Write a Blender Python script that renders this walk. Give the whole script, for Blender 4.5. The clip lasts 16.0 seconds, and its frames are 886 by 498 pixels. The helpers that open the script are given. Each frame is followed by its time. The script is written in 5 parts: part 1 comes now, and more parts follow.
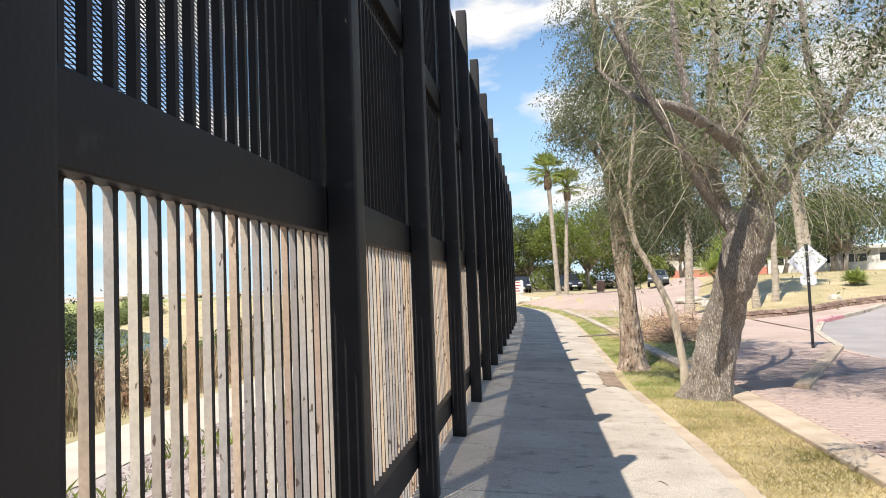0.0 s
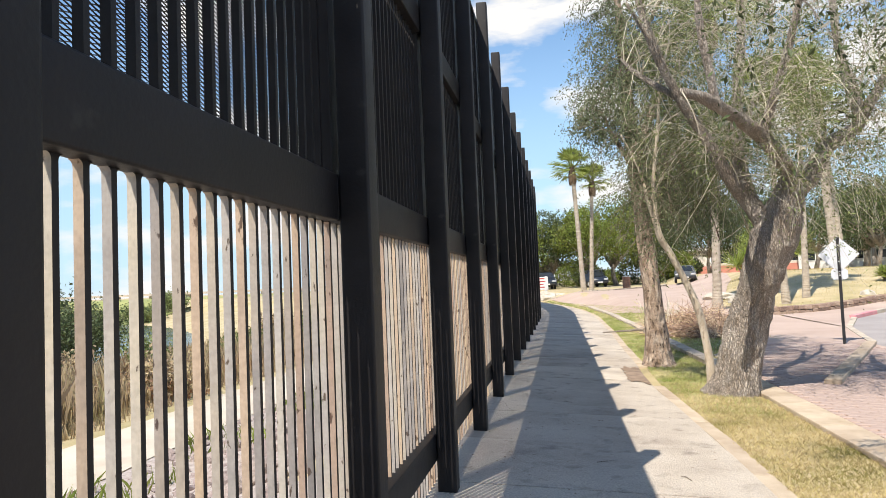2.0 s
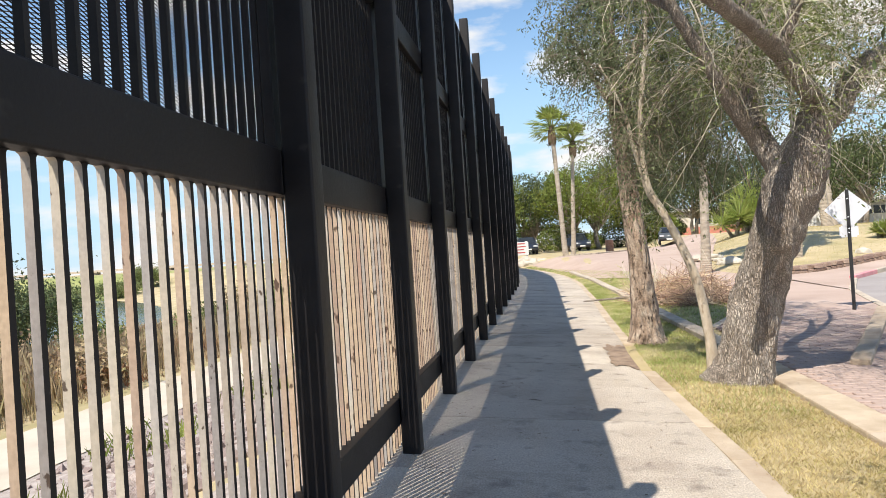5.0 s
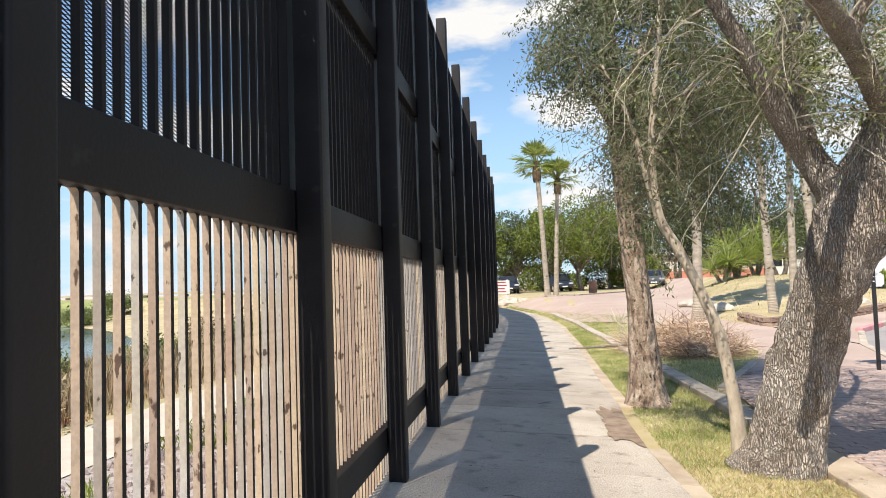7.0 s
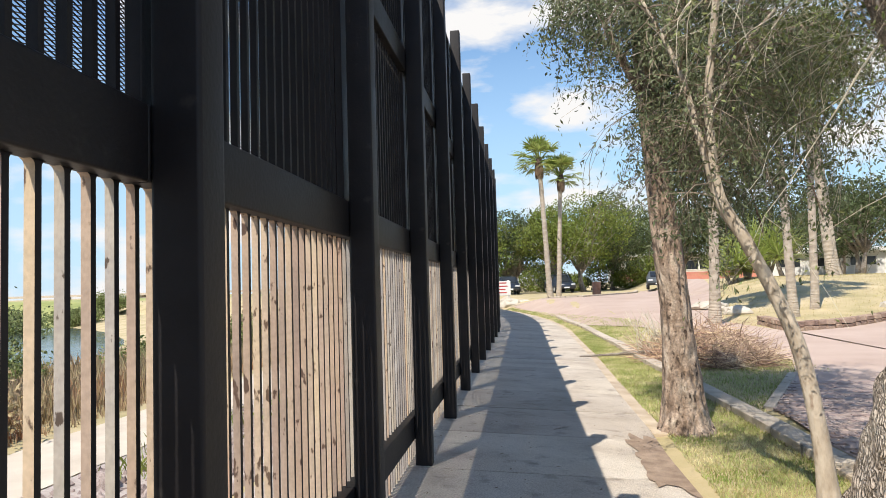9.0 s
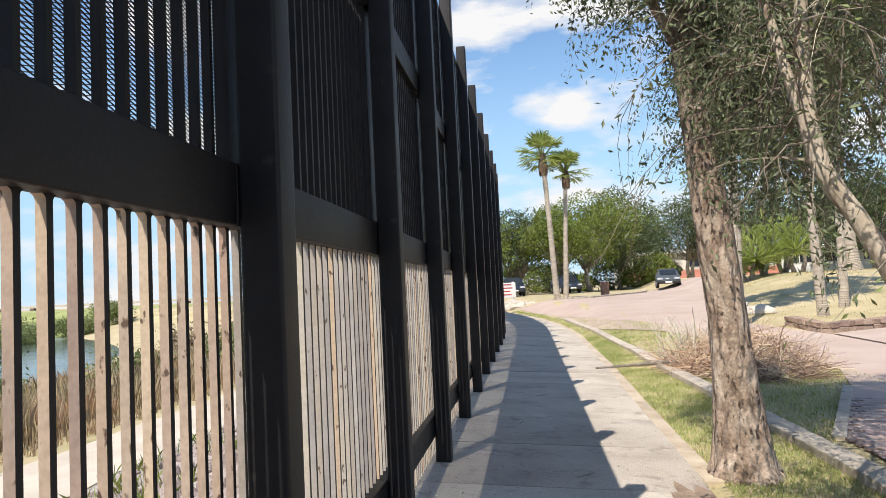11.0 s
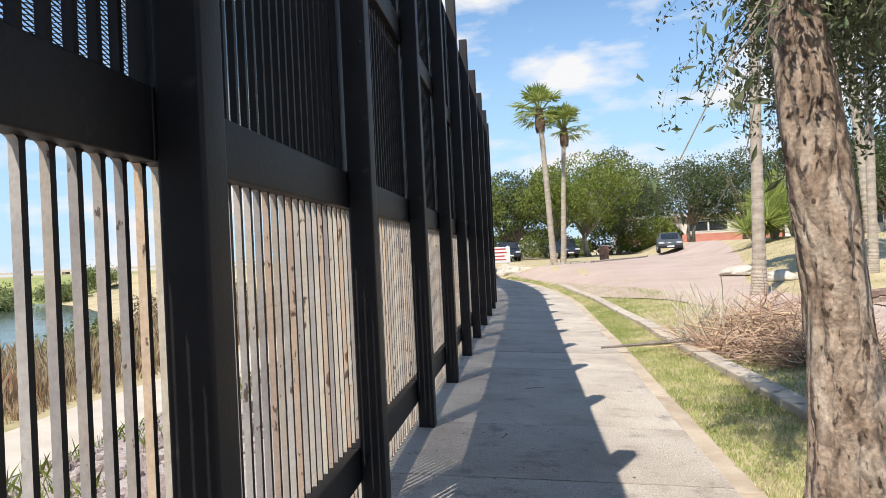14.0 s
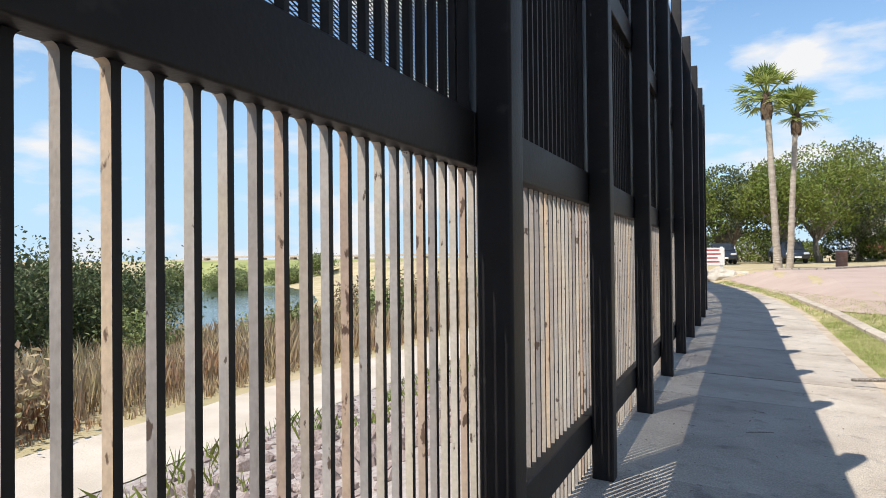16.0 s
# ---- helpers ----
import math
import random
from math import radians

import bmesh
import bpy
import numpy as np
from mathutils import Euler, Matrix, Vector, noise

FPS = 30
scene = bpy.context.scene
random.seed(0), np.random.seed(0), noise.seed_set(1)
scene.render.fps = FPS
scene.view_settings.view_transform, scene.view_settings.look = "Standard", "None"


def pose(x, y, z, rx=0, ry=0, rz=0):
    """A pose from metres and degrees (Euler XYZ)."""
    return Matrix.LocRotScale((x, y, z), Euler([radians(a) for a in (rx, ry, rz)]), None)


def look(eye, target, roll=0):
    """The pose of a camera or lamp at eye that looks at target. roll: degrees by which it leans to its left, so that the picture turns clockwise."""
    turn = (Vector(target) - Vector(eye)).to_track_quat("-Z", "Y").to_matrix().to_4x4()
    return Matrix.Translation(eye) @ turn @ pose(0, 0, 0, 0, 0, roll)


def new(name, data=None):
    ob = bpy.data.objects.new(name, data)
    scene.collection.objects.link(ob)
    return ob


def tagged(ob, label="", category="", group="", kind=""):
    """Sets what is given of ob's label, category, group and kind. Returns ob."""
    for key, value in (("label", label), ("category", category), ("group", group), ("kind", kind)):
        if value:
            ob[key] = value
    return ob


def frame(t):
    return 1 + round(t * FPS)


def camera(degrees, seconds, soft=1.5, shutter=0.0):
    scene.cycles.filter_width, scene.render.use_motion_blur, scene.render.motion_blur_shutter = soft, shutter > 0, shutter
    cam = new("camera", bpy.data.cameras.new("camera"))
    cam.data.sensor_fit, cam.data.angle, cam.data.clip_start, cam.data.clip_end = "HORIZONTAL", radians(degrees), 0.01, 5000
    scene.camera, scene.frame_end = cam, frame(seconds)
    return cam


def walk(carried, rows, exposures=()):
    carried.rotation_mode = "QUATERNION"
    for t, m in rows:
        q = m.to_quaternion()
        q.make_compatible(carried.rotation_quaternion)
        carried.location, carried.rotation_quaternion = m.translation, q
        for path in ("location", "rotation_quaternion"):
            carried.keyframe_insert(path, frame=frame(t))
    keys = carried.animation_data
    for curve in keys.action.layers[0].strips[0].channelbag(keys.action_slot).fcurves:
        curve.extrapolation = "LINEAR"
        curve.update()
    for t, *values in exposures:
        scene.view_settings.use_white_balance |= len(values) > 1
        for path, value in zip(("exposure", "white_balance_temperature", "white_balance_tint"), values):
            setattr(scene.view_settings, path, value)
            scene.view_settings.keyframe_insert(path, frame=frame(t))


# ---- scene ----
cam = camera(65.1, 16.0, soft=0.9)
# seconds, eye, point looked at, lean
PATH = [
    (0, (-0.029, 0.118, 1.495), (-0.285, 2.099, 1.605), -2.21),
    (0.5, (-0.02, 0.08, 1.498), (-0.311, 2.055, 1.62), -1.89),
    (1, (-0.013, 0.078, 1.492), (-0.334, 2.048, 1.616), -2.1),
    (1.5, (-0.013, 0.088, 1.48), (-0.347, 2.057, 1.597), -2.24),
    (2, (0.012, 0.174, 1.455), (-0.315, 2.144, 1.559), -2.33),
    (2.5, (0.009, 0.308, 1.433), (-0.327, 2.278, 1.529), -2.92),
    (3, (0.045, 0.56, 1.441), (-0.304, 2.527, 1.541), -3.78),
    (3.5, (0.144, 0.931, 1.44), (-0.24, 2.891, 1.539), -5.34),
    (4, (0.167, 1.319, 1.453), (-0.255, 3.273, 1.519), -6.17),
    (4.5, (0.2, 1.763, 1.447), (-0.148, 3.732, 1.46), -4.91),
    (5, (0.215, 2.206, 1.456), (-0.072, 4.185, 1.463), -3.68),
    (7.5, (0.148, 4.436, 1.463), (-0.082, 6.419, 1.583), -1.81),
    (8, (0.105, 4.837, 1.453), (-0.137, 6.819, 1.568), -1.43),
    (8.5, (0.063, 5.221, 1.453), (-0.171, 7.204, 1.563), -1.48),
    (11, (-0.012, 7.279, 1.52), (-0.251, 9.262, 1.637), -2.76),
    (11.5, (-0.015, 7.692, 1.523), (-0.286, 9.671, 1.632), -3.27),
    (12, (-0.034, 8.101, 1.508), (-0.321, 10.078, 1.6), -3.45),
    (12.5, (-0.01, 8.52, 1.502), (-0.273, 10.502, 1.564), -3.38),
    (13, (0.051, 8.947, 1.51), (-0.17, 10.935, 1.545), -2.56),
    (13.5, (0.065, 9.351, 1.495), (-0.147, 11.339, 1.518), -2.41),
    (14, (0.065, 9.727, 1.46), (-0.17, 11.713, 1.477), -2.78),
    (14.5, (0.037, 10.094, 1.447), (-0.299, 12.065, 1.474), -2.69),
    (15, (0.008, 10.448, 1.451), (-0.477, 12.388, 1.491), -2.3),
    (15.5, (0.029, 10.843, 1.455), (-0.606, 12.739, 1.492), -1.53),
    (16, (-0.02, 11.189, 1.418), (-0.809, 13.026, 1.441), -0.59),
]
walk(cam, [(t, look(eye, target, roll)) for t, eye, target, roll in PATH], [(0.0, 0.40, 6780, 11), (5.0, 0.35, 6820, 11), (8.5, 0.31, 6750, 11), (11.0, 0.28, 6600, 11), (14.5, 0.27, 6520, 11), (16.0, 0.24, 6500, 11)])

# ---- sky and sun ----
SUN_WAY = Vector((1.63, 3.60, -5.41)).normalized()
world = bpy.data.worlds.new("world")
scene.world = world
world.use_nodes = True
wn, wl = world.node_tree.nodes, world.node_tree.links
wn.clear()
w_out = wn.new("ShaderNodeOutputWorld")
w_bg = wn.new("ShaderNodeBackground")
w_bg.inputs["Strength"].default_value = 0.104
sky = wn.new("ShaderNodeTexSky")
sky.sky_type = "NISHITA"
sky.sun_disc = False
to_sun = -SUN_WAY
sky.sun_elevation = math.asin(to_sun.z)
sky.sun_rotation = math.atan2(to_sun.x, to_sun.y)
sky.air_density, sky.dust_density, sky.ozone_density = 1.0, 0.0, 2.0
# fair-weather clouds over the blue
w_tc = wn.new("ShaderNodeTexCoord")
w_map = wn.new("ShaderNodeMapping")
w_map.inputs["Scale"].default_value = (1.0, 1.0, 2.9)
w_map.inputs["Location"].default_value = (3.3, 1.7, 0.35)
w_noise = wn.new("ShaderNodeTexNoise")
w_noise.inputs["Scale"].default_value = 4.8
w_noise.inputs["Detail"].default_value = 8.0
w_noise.inputs["Roughness"].default_value = 0.52
w_ramp = wn.new("ShaderNodeValToRGB")
w_ramp.color_ramp.elements[0].position, w_ramp.color_ramp.elements[0].color = 0.495, (0, 0, 0, 1)
w_ramp.color_ramp.elements[1].position, w_ramp.color_ramp.elements[1].color = 0.62, (1, 1, 1, 1)
w_mix = wn.new("ShaderNodeMix")
w_mix.data_type = "RGBA"
w_mix.inputs["B"].default_value = (7.4, 7.5, 7.6, 1)
wl.new(w_tc.outputs["Generated"], w_map.inputs["Vector"])
wl.new(w_map.outputs["Vector"], w_noise.inputs["Vector"])
wl.new(w_noise.outputs["Fac"], w_ramp.inputs["Fac"])
w_hue = wn.new("ShaderNodeHueSaturation")
w_hue.inputs["Saturation"].default_value = 1.15
w_hue.inputs["Value"].default_value = 1.42
wl.new(sky.outputs["Color"], w_hue.inputs["Color"])
# pale haze towards the horizon
w_sep = wn.new("ShaderNodeSeparateXYZ")
wl.new(w_tc.outputs["Generated"], w_sep.inputs["Vector"])
w_low = wn.new("ShaderNodeMapRange")
w_low.inputs["From Min"].default_value, w_low.inputs["From Max"].default_value = 0.0, 0.46
w_low.inputs["To Min"].default_value, w_low.inputs["To Max"].default_value = 0.88, 0.0
w_low.interpolation_type = "SMOOTHSTEP"
# the clouds thin out overhead
w_thin = wn.new("ShaderNodeMapRange")
w_thin.inputs["From Min"].default_value, w_thin.inputs["From Max"].default_value = 0.42, 0.75
w_thin.inputs["To Min"].default_value, w_thin.inputs["To Max"].default_value = 1.0, 0.25
wl.new(w_sep.outputs["Z"], w_thin.inputs["Value"])
w_cover = wn.new("ShaderNodeMath")
w_cover.operation = "MULTIPLY"
wl.new(w_ramp.outputs["Color"], w_cover.inputs[0])
wl.new(w_thin.outputs["Result"], w_cover.inputs[1])
wl.new(w_cover.outputs[0], w_mix.inputs["Factor"])
wl.new(w_sep.outputs["Z"], w_low.inputs["Value"])
w_haze = wn.new("ShaderNodeMix")
w_haze.data_type = "RGBA"
w_haze.inputs["B"].default_value = (3.9, 6.0, 8.1, 1)
wl.new(w_low.outputs["Result"], w_haze.inputs["Factor"])
wl.new(w_hue.outputs["Color"], w_haze.inputs["A"])
wl.new(w_haze.outputs["Result"], w_mix.inputs["A"])
wl.new(w_mix.outputs["Result"], w_bg.inputs["Color"])
wl.new(w_bg.outputs["Background"], w_out.inputs["Surface"])

sun_data = bpy.data.lights.new("sun", "SUN")
sun_data.energy, sun_data.angle, sun_data.color = 5.0, radians(0.35), (1.0, 0.94, 0.85)
sun = new("sun", sun_data)
sun.rotation_euler = SUN_WAY.to_track_quat("-Z", "Y").to_euler()


# ---- materials ----
def mat(name, stops, scale=6.0, detail=6.0, rough=0.8, metal=0.0, bump=0.0, bump_scale=40.0, stretch=(1, 1, 1),
        island=0.0, random_object=0.0, spots=None, bump_stretch=None, translucent=0.0, spec=0.4, bump_dist=0.02, fine=None):
    """A procedural surface: a noise through a colour ramp, a finer noise as relief, optional spots, optional change by piece."""
    m = bpy.data.materials.new(name)
    m.use_nodes = True
    n, l = m.node_tree.nodes, m.node_tree.links
    b = n["Principled BSDF"]
    b.inputs["Metallic"].default_value = metal
    b.inputs["Specular IOR Level"].default_value = spec
    tc = n.new("ShaderNodeTexCoord")
    mp = n.new("ShaderNodeMapping")
    mp.inputs["Scale"].default_value = stretch
    l.new(tc.outputs["Object"], mp.inputs["Vector"])
    vec = mp.outputs["Vector"]
    info = n.new("ShaderNodeObjectInfo")
    if random_object:
        add = n.new("ShaderNodeVectorMath")
        add.operation = "MULTIPLY_ADD"
        l.new(info.outputs["Random"], add.inputs[0])
        add.inputs[1].default_value = (37.0, 53.0, 29.0)
        l.new(vec, add.inputs[2])
        vec = add.outputs[0]
    no = n.new("ShaderNodeTexNoise")
    no.inputs["Scale"].default_value, no.inputs["Detail"].default_value = scale, detail
    no.inputs["Roughness"].default_value = 0.6
    l.new(vec, no.inputs["Vector"])
    ramp = n.new("ShaderNodeValToRGB")
    cr = ramp.color_ramp
    while len(cr.elements) < len(stops):
        cr.elements.new(0.5)
    for e, (p, c) in zip(cr.elements, stops):
        e.position, e.color = p, (*c, 1)
    l.new(no.outputs["Fac"], ramp.inputs["Fac"])
    colour = ramp.outputs["Color"]
    if spots:
        s_scale, s_lo, s_hi, s_col = spots
        so = n.new("ShaderNodeTexNoise")
        so.inputs["Scale"].default_value, so.inputs["Detail"].default_value = s_scale, 5.0
        l.new(vec, so.inputs["Vector"])
        mr = n.new("ShaderNodeMapRange")
        mr.inputs["From Min"].default_value, mr.inputs["From Max"].default_value = s_lo, s_hi
        l.new(so.outputs["Fac"], mr.inputs["Value"])
        mx = n.new("ShaderNodeMix")
        mx.data_type = "RGBA"
        mx.inputs["B"].default_value = (*s_col, 1)
        l.new(mr.outputs["Result"], mx.inputs["Factor"])
        l.new(colour, mx.inputs["A"])
        colour = mx.outputs["Result"]
    if fine:
        fo = n.new("ShaderNodeTexNoise")
        fo.inputs["Scale"].default_value, fo.inputs["Detail"].default_value = fine[0], 4.0
        l.new(tc.outputs["Object"], fo.inputs["Vector"])
        fr = n.new("ShaderNodeMapRange")
        fr.inputs["From Min"].default_value, fr.inputs["From Max"].default_value = 0.3, 0.7
        fr.inputs["To Min"].default_value, fr.inputs["To Max"].default_value = 1 - fine[1], 1 + fine[1]
        l.new(fo.outputs["Fac"], fr.inputs["Value"])
        fm = n.new("ShaderNodeVectorMath")
        fm.operation = "SCALE"
        l.new(colour, fm.inputs[0])
        l.new(fr.outputs["Result"], fm.inputs["Scale"])
        colour = fm.outputs[0]
    if island or random_object:
        hs = n.new("ShaderNodeHueSaturation")
        k = island or random_object
        if island:
            geo = n.new("ShaderNodeNewGeometry")
            source = geo.outputs["Random Per Island"]
        else:
            source = info.outputs["Random"]
        vr = n.new("ShaderNodeMapRange")
        vr.inputs["To Min"].default_value, vr.inputs["To Max"].default_value = 1 - k, 1 + k
        l.new(source, vr.inputs["Value"])
        l.new(vr.outputs["Result"], hs.inputs["Value"])
        hr = n.new("ShaderNodeMapRange")
        hr.inputs["To Min"].default_value, hr.inputs["To Max"].default_value = 0.5 - 0.05 * k, 0.5 + 0.05 * k
        l.new(source, hr.inputs["Value"])
        l.new(hr.outputs["Result"], hs.inputs["Hue"])
        l.new(colour, hs.inputs["Color"])
        colour = hs.outputs["Color"]
    l.new(colour, b.inputs["Base Color"])
    rr = n.new("ShaderNodeMapRange")
    rr.inputs["To Min"].default_value, rr.inputs["To Max"].default_value = max(0.03, rough - 0.12), min(1.0, rough + 0.12)
    l.new(no.outputs["Fac"], rr.inputs["Value"])
    l.new(rr.outputs["Result"], b.inputs["Roughness"])
    if bump:
        bm_map = n.new("ShaderNodeMapping")
        bm_map.inputs["Scale"].default_value = bump_stretch or stretch
        l.new(tc.outputs["Object"], bm_map.inputs["Vector"])
        bn = n.new("ShaderNodeTexNoise")
        bn.inputs["Scale"].default_value, bn.inputs["Detail"].default_value = bump_scale, 6.0
        l.new(bm_map.outputs["Vector"], bn.inputs["Vector"])
        bp = n.new("ShaderNodeBump")
        bp.inputs["Strength"].default_value, bp.inputs["Distance"].default_value = min(1.0, bump), bump_dist
        l.new(bn.outputs["Fac"], bp.inputs["Height"])
        l.new(bp.outputs["Normal"], b.inputs["Normal"])
    if translucent:
        tr = n.new("ShaderNodeBsdfTranslucent")
        l.new(colour, tr.inputs["Color"])
        ms = n.new("ShaderNodeMixShader")
        ms.inputs["Fac"].default_value = translucent
        l.new(b.outputs["BSDF"], ms.inputs[1])
        l.new(tr.outputs["BSDF"], ms.inputs[2])
        l.new(ms.outputs["Shader"], n["Material Output"].inputs["Surface"])
    return m


def furrowed(m, scale, stretch, dark, depth):
    """Adds bark ridges with dark furrows, drawn out along the trunk, to a surface."""
    n, l = m.node_tree.nodes, m.node_tree.links
    b = n["Principled BSDF"]
    tc = n.new("ShaderNodeTexCoord")
    wob = n.new("ShaderNodeTexNoise")
    wob.inputs["Scale"].default_value, wob.inputs["Detail"].default_value = 7.0, 4.0
    l.new(tc.outputs["Object"], wob.inputs["Vector"])
    add = n.new("ShaderNodeVectorMath")
    add.operation = "MULTIPLY_ADD"
    add.inputs[1].default_value = (0.07, 0.07, 0.07)
    l.new(wob.outputs["Color"], add.inputs[0])
    l.new(tc.outputs["Object"], add.inputs[2])
    mp = n.new("ShaderNodeMapping")
    mp.inputs["Scale"].default_value = (1, 1, stretch)
    l.new(add.outputs[0], mp.inputs["Vector"])
    vo = n.new("ShaderNodeTexVoronoi")
    vo.feature = "DISTANCE_TO_EDGE"
    vo.inputs["Scale"].default_value = scale
    l.new(mp.outputs["Vector"], vo.inputs["Vector"])
    mr = n.new("ShaderNodeMapRange")
    mr.inputs["From Max"].default_value = 0.24
    l.new(vo.outputs["Distance"], mr.inputs["Value"])
    sh = n.new("ShaderNodeMapRange")
    sh.inputs["To Min"].default_value = dark
    l.new(mr.outputs["Result"], sh.inputs["Value"])
    mul = n.new("ShaderNodeVectorMath")
    mul.operation = "SCALE"
    l.new(b.inputs["Base Color"].links[0].from_socket, mul.inputs[0])
    l.new(sh.outputs["Result"], mul.inputs["Scale"])
    l.new(mul.outputs[0], b.inputs["Base Color"])
    rough = n.new("ShaderNodeMath")
    rough.operation = "MULTIPLY_ADD"
    rough.inputs[1].default_value = 0.6
    l.new(wob.outputs["Fac"], rough.inputs[0])
    l.new(mr.outputs["Result"], rough.inputs[2])
    bp = n.new("ShaderNodeBump")
    bp.inputs["Strength"].default_value, bp.inputs["Distance"].default_value = 1.0, depth
    l.new(rough.outputs[0], bp.inputs["Height"])
    l.new(bp.outputs["Normal"], b.inputs["Normal"])
    return m


# the fence's paint; on the lower bars it also colours in the shaded faces
STEEL = mat("charcoal_paint_and_bar_shade", [(0.35, (0.0092, 0.0082, 0.0092)), (0.65, (0.0165, 0.0148, 0.0158))], scale=3.0, rough=0.5, spec=0.3, bump=0.08,
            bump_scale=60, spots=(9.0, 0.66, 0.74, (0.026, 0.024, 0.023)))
# bar sides: wear and rust, with the sunlit brightness put into the colour
BAR = mat("weathered_lit_bar_side", [(0.30, (0.20, 0.185, 0.175)), (0.45, (0.33, 0.30, 0.275)), (0.58, (0.40, 0.345, 0.275)), (0.72, (0.37, 0.345, 0.33))],
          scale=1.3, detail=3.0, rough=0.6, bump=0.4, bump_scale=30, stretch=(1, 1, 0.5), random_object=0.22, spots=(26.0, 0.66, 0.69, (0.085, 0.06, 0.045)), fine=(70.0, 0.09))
BAR_RUST = mat("rust_stained_lit_bar_side", [(0.28, (0.235, 0.185, 0.15)), (0.46, (0.40, 0.30, 0.225)), (0.60, (0.45, 0.34, 0.235)), (0.74, (0.40, 0.265, 0.20))],
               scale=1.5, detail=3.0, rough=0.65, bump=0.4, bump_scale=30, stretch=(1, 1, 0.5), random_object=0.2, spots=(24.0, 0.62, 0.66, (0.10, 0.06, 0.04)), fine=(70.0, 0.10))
MESH = mat("dark_mesh_steel", [(0.4, (0.018, 0.017, 0.017)), (0.7, (0.032, 0.029, 0.027))], scale=20, rough=0.6)
CONCRETE = mat("walk_concrete", [(0.30, (0.385, 0.325, 0.270)), (0.46, (0.485, 0.425, 0.355)), (0.62, (0.555, 0.495, 0.42))], scale=1.1, detail=14, rough=0.9,
               bump=0.7, bump_scale=70, random_object=0.07, spots=(5.0, 0.58, 0.86, (0.20, 0.165, 0.14)), fine=(75.0, 0.22))
EDGING = mat("edging_concrete", [(0.3, (0.40, 0.31, 0.22)), (0.65, (0.58, 0.485, 0.37))], scale=2.6, detail=9, rough=0.9, bump=0.5, bump_scale=50, random_object=0.07)
KERB = mat("kerb_concrete", [(0.3, (0.40, 0.34, 0.265)), (0.65, (0.57, 0.50, 0.41))], scale=2.2, detail=9, rough=0.9, bump=0.5, bump_scale=50, random_object=0.04,
           spots=(5.0, 0.60, 0.68, (0.2, 0.18, 0.155)))
SOIL = mat("dry_lawn_soil", [(0.28, (0.30, 0.27, 0.12)), (0.48, (0.46, 0.38, 0.22)), (0.68, (0.56, 0.46, 0.29))], scale=0.55, detail=10, rough=0.95, bump=0.8, bump_scale=30)
ROAD = mat("dusty_pink_asphalt", [(0.3, (0.42, 0.315, 0.26)), (0.55, (0.49, 0.38, 0.32)), (0.75, (0.54, 0.44, 0.375))], scale=0.5, detail=10, rough=0.9, bump=0.3, bump_scale=80)
STREET = mat("grey_asphalt", [(0.3, (0.30, 0.275, 0.265)), (0.7, (0.40, 0.365, 0.35))], scale=0.8, detail=10, rough=0.9, bump=0.3, bump_scale=80)
PAVER = mat("red_clay_paver", [(0.3, (0.36, 0.27, 0.235)), (0.7, (0.49, 0.385, 0.34))], scale=3.0, rough=0.9, bump=0.4, bump_scale=50, island=0.18, random_object=0.0)
DIRT = mat("pale_dirt_track", [(0.3, (0.50, 0.43, 0.34)), (0.65, (0.63, 0.56, 0.46))], scale=0.7, detail=9, rough=0.95, bump=0.5, bump_scale=25)
ROCK = mat("pinkish_riprap", [(0.3, (0.22, 0.17, 0.15)), (0.6, (0.42, 0.35, 0.32))], scale=5.0, rough=0.92, bump=0.7, bump_scale=25, random_object=0.22)
PALE_ROCK = mat("pale_boulder", [(0.3, (0.40, 0.36, 0.30)), (0.65, (0.60, 0.55, 0.47))], scale=2.0, rough=0.9, bump=0.7, bump_scale=14)
GRAVEL = mat("pink_grey_gravel", [(0.3, (0.30, 0.25, 0.22)), (0.65, (0.50, 0.44, 0.40))], scale=9.0, detail=9, rough=0.95, bump=0.9, bump_scale=35)
MEADOW = mat("pale_green_meadow", [(0.3, (0.20, 0.24, 0.07)), (0.65, (0.40, 0.40, 0.15))], scale=0.08, detail=9, rough=0.95)
WATER = mat("river_water", [(0.4, (0.06, 0.08, 0.06)), (0.6, (0.075, 0.095, 0.07))], scale=0.3, rough=0.14, bump=0.12, bump_scale=6, spec=0.5)
BARK = furrowed(mat("grey_brown_bark", [(0.30, (0.38, 0.31, 0.25)), (0.50, (0.52, 0.445, 0.375)), (0.70, (0.62, 0.555, 0.48))], scale=5.0, detail=8, rough=0.95,
                    stretch=(1, 1, 0.5), fine=(60.0, 0.25)), 58.0, 0.17, 0.55, 0.02)
BARK_PALE = furrowed(mat("flaking_tan_bark", [(0.32, (0.13, 0.088, 0.062)), (0.44, (0.31, 0.225, 0.165)), (0.56, (0.43, 0.335, 0.26)), (0.70, (0.53, 0.45, 0.365))], scale=7.0, detail=9, rough=0.93,
                         stretch=(1, 1, 0.5), fine=(45.0, 0.3), spots=(24.0, 0.58, 0.66, (0.085, 0.058, 0.042))), 10.0, 0.2, 0.74, 0.02)
SAPLING = mat("pale_sapling_bark", [(0.3, (0.36, 0.29, 0.215)), (0.55, (0.52, 0.445, 0.35)), (0.7, (0.60, 0.53, 0.43))], scale=12.0, detail=8, rough=0.9, bump=0.6, bump_scale=30,
              stretch=(1, 1, 0.4), spots=(9.0, 0.62, 0.7, (0.26, 0.19, 0.135)))
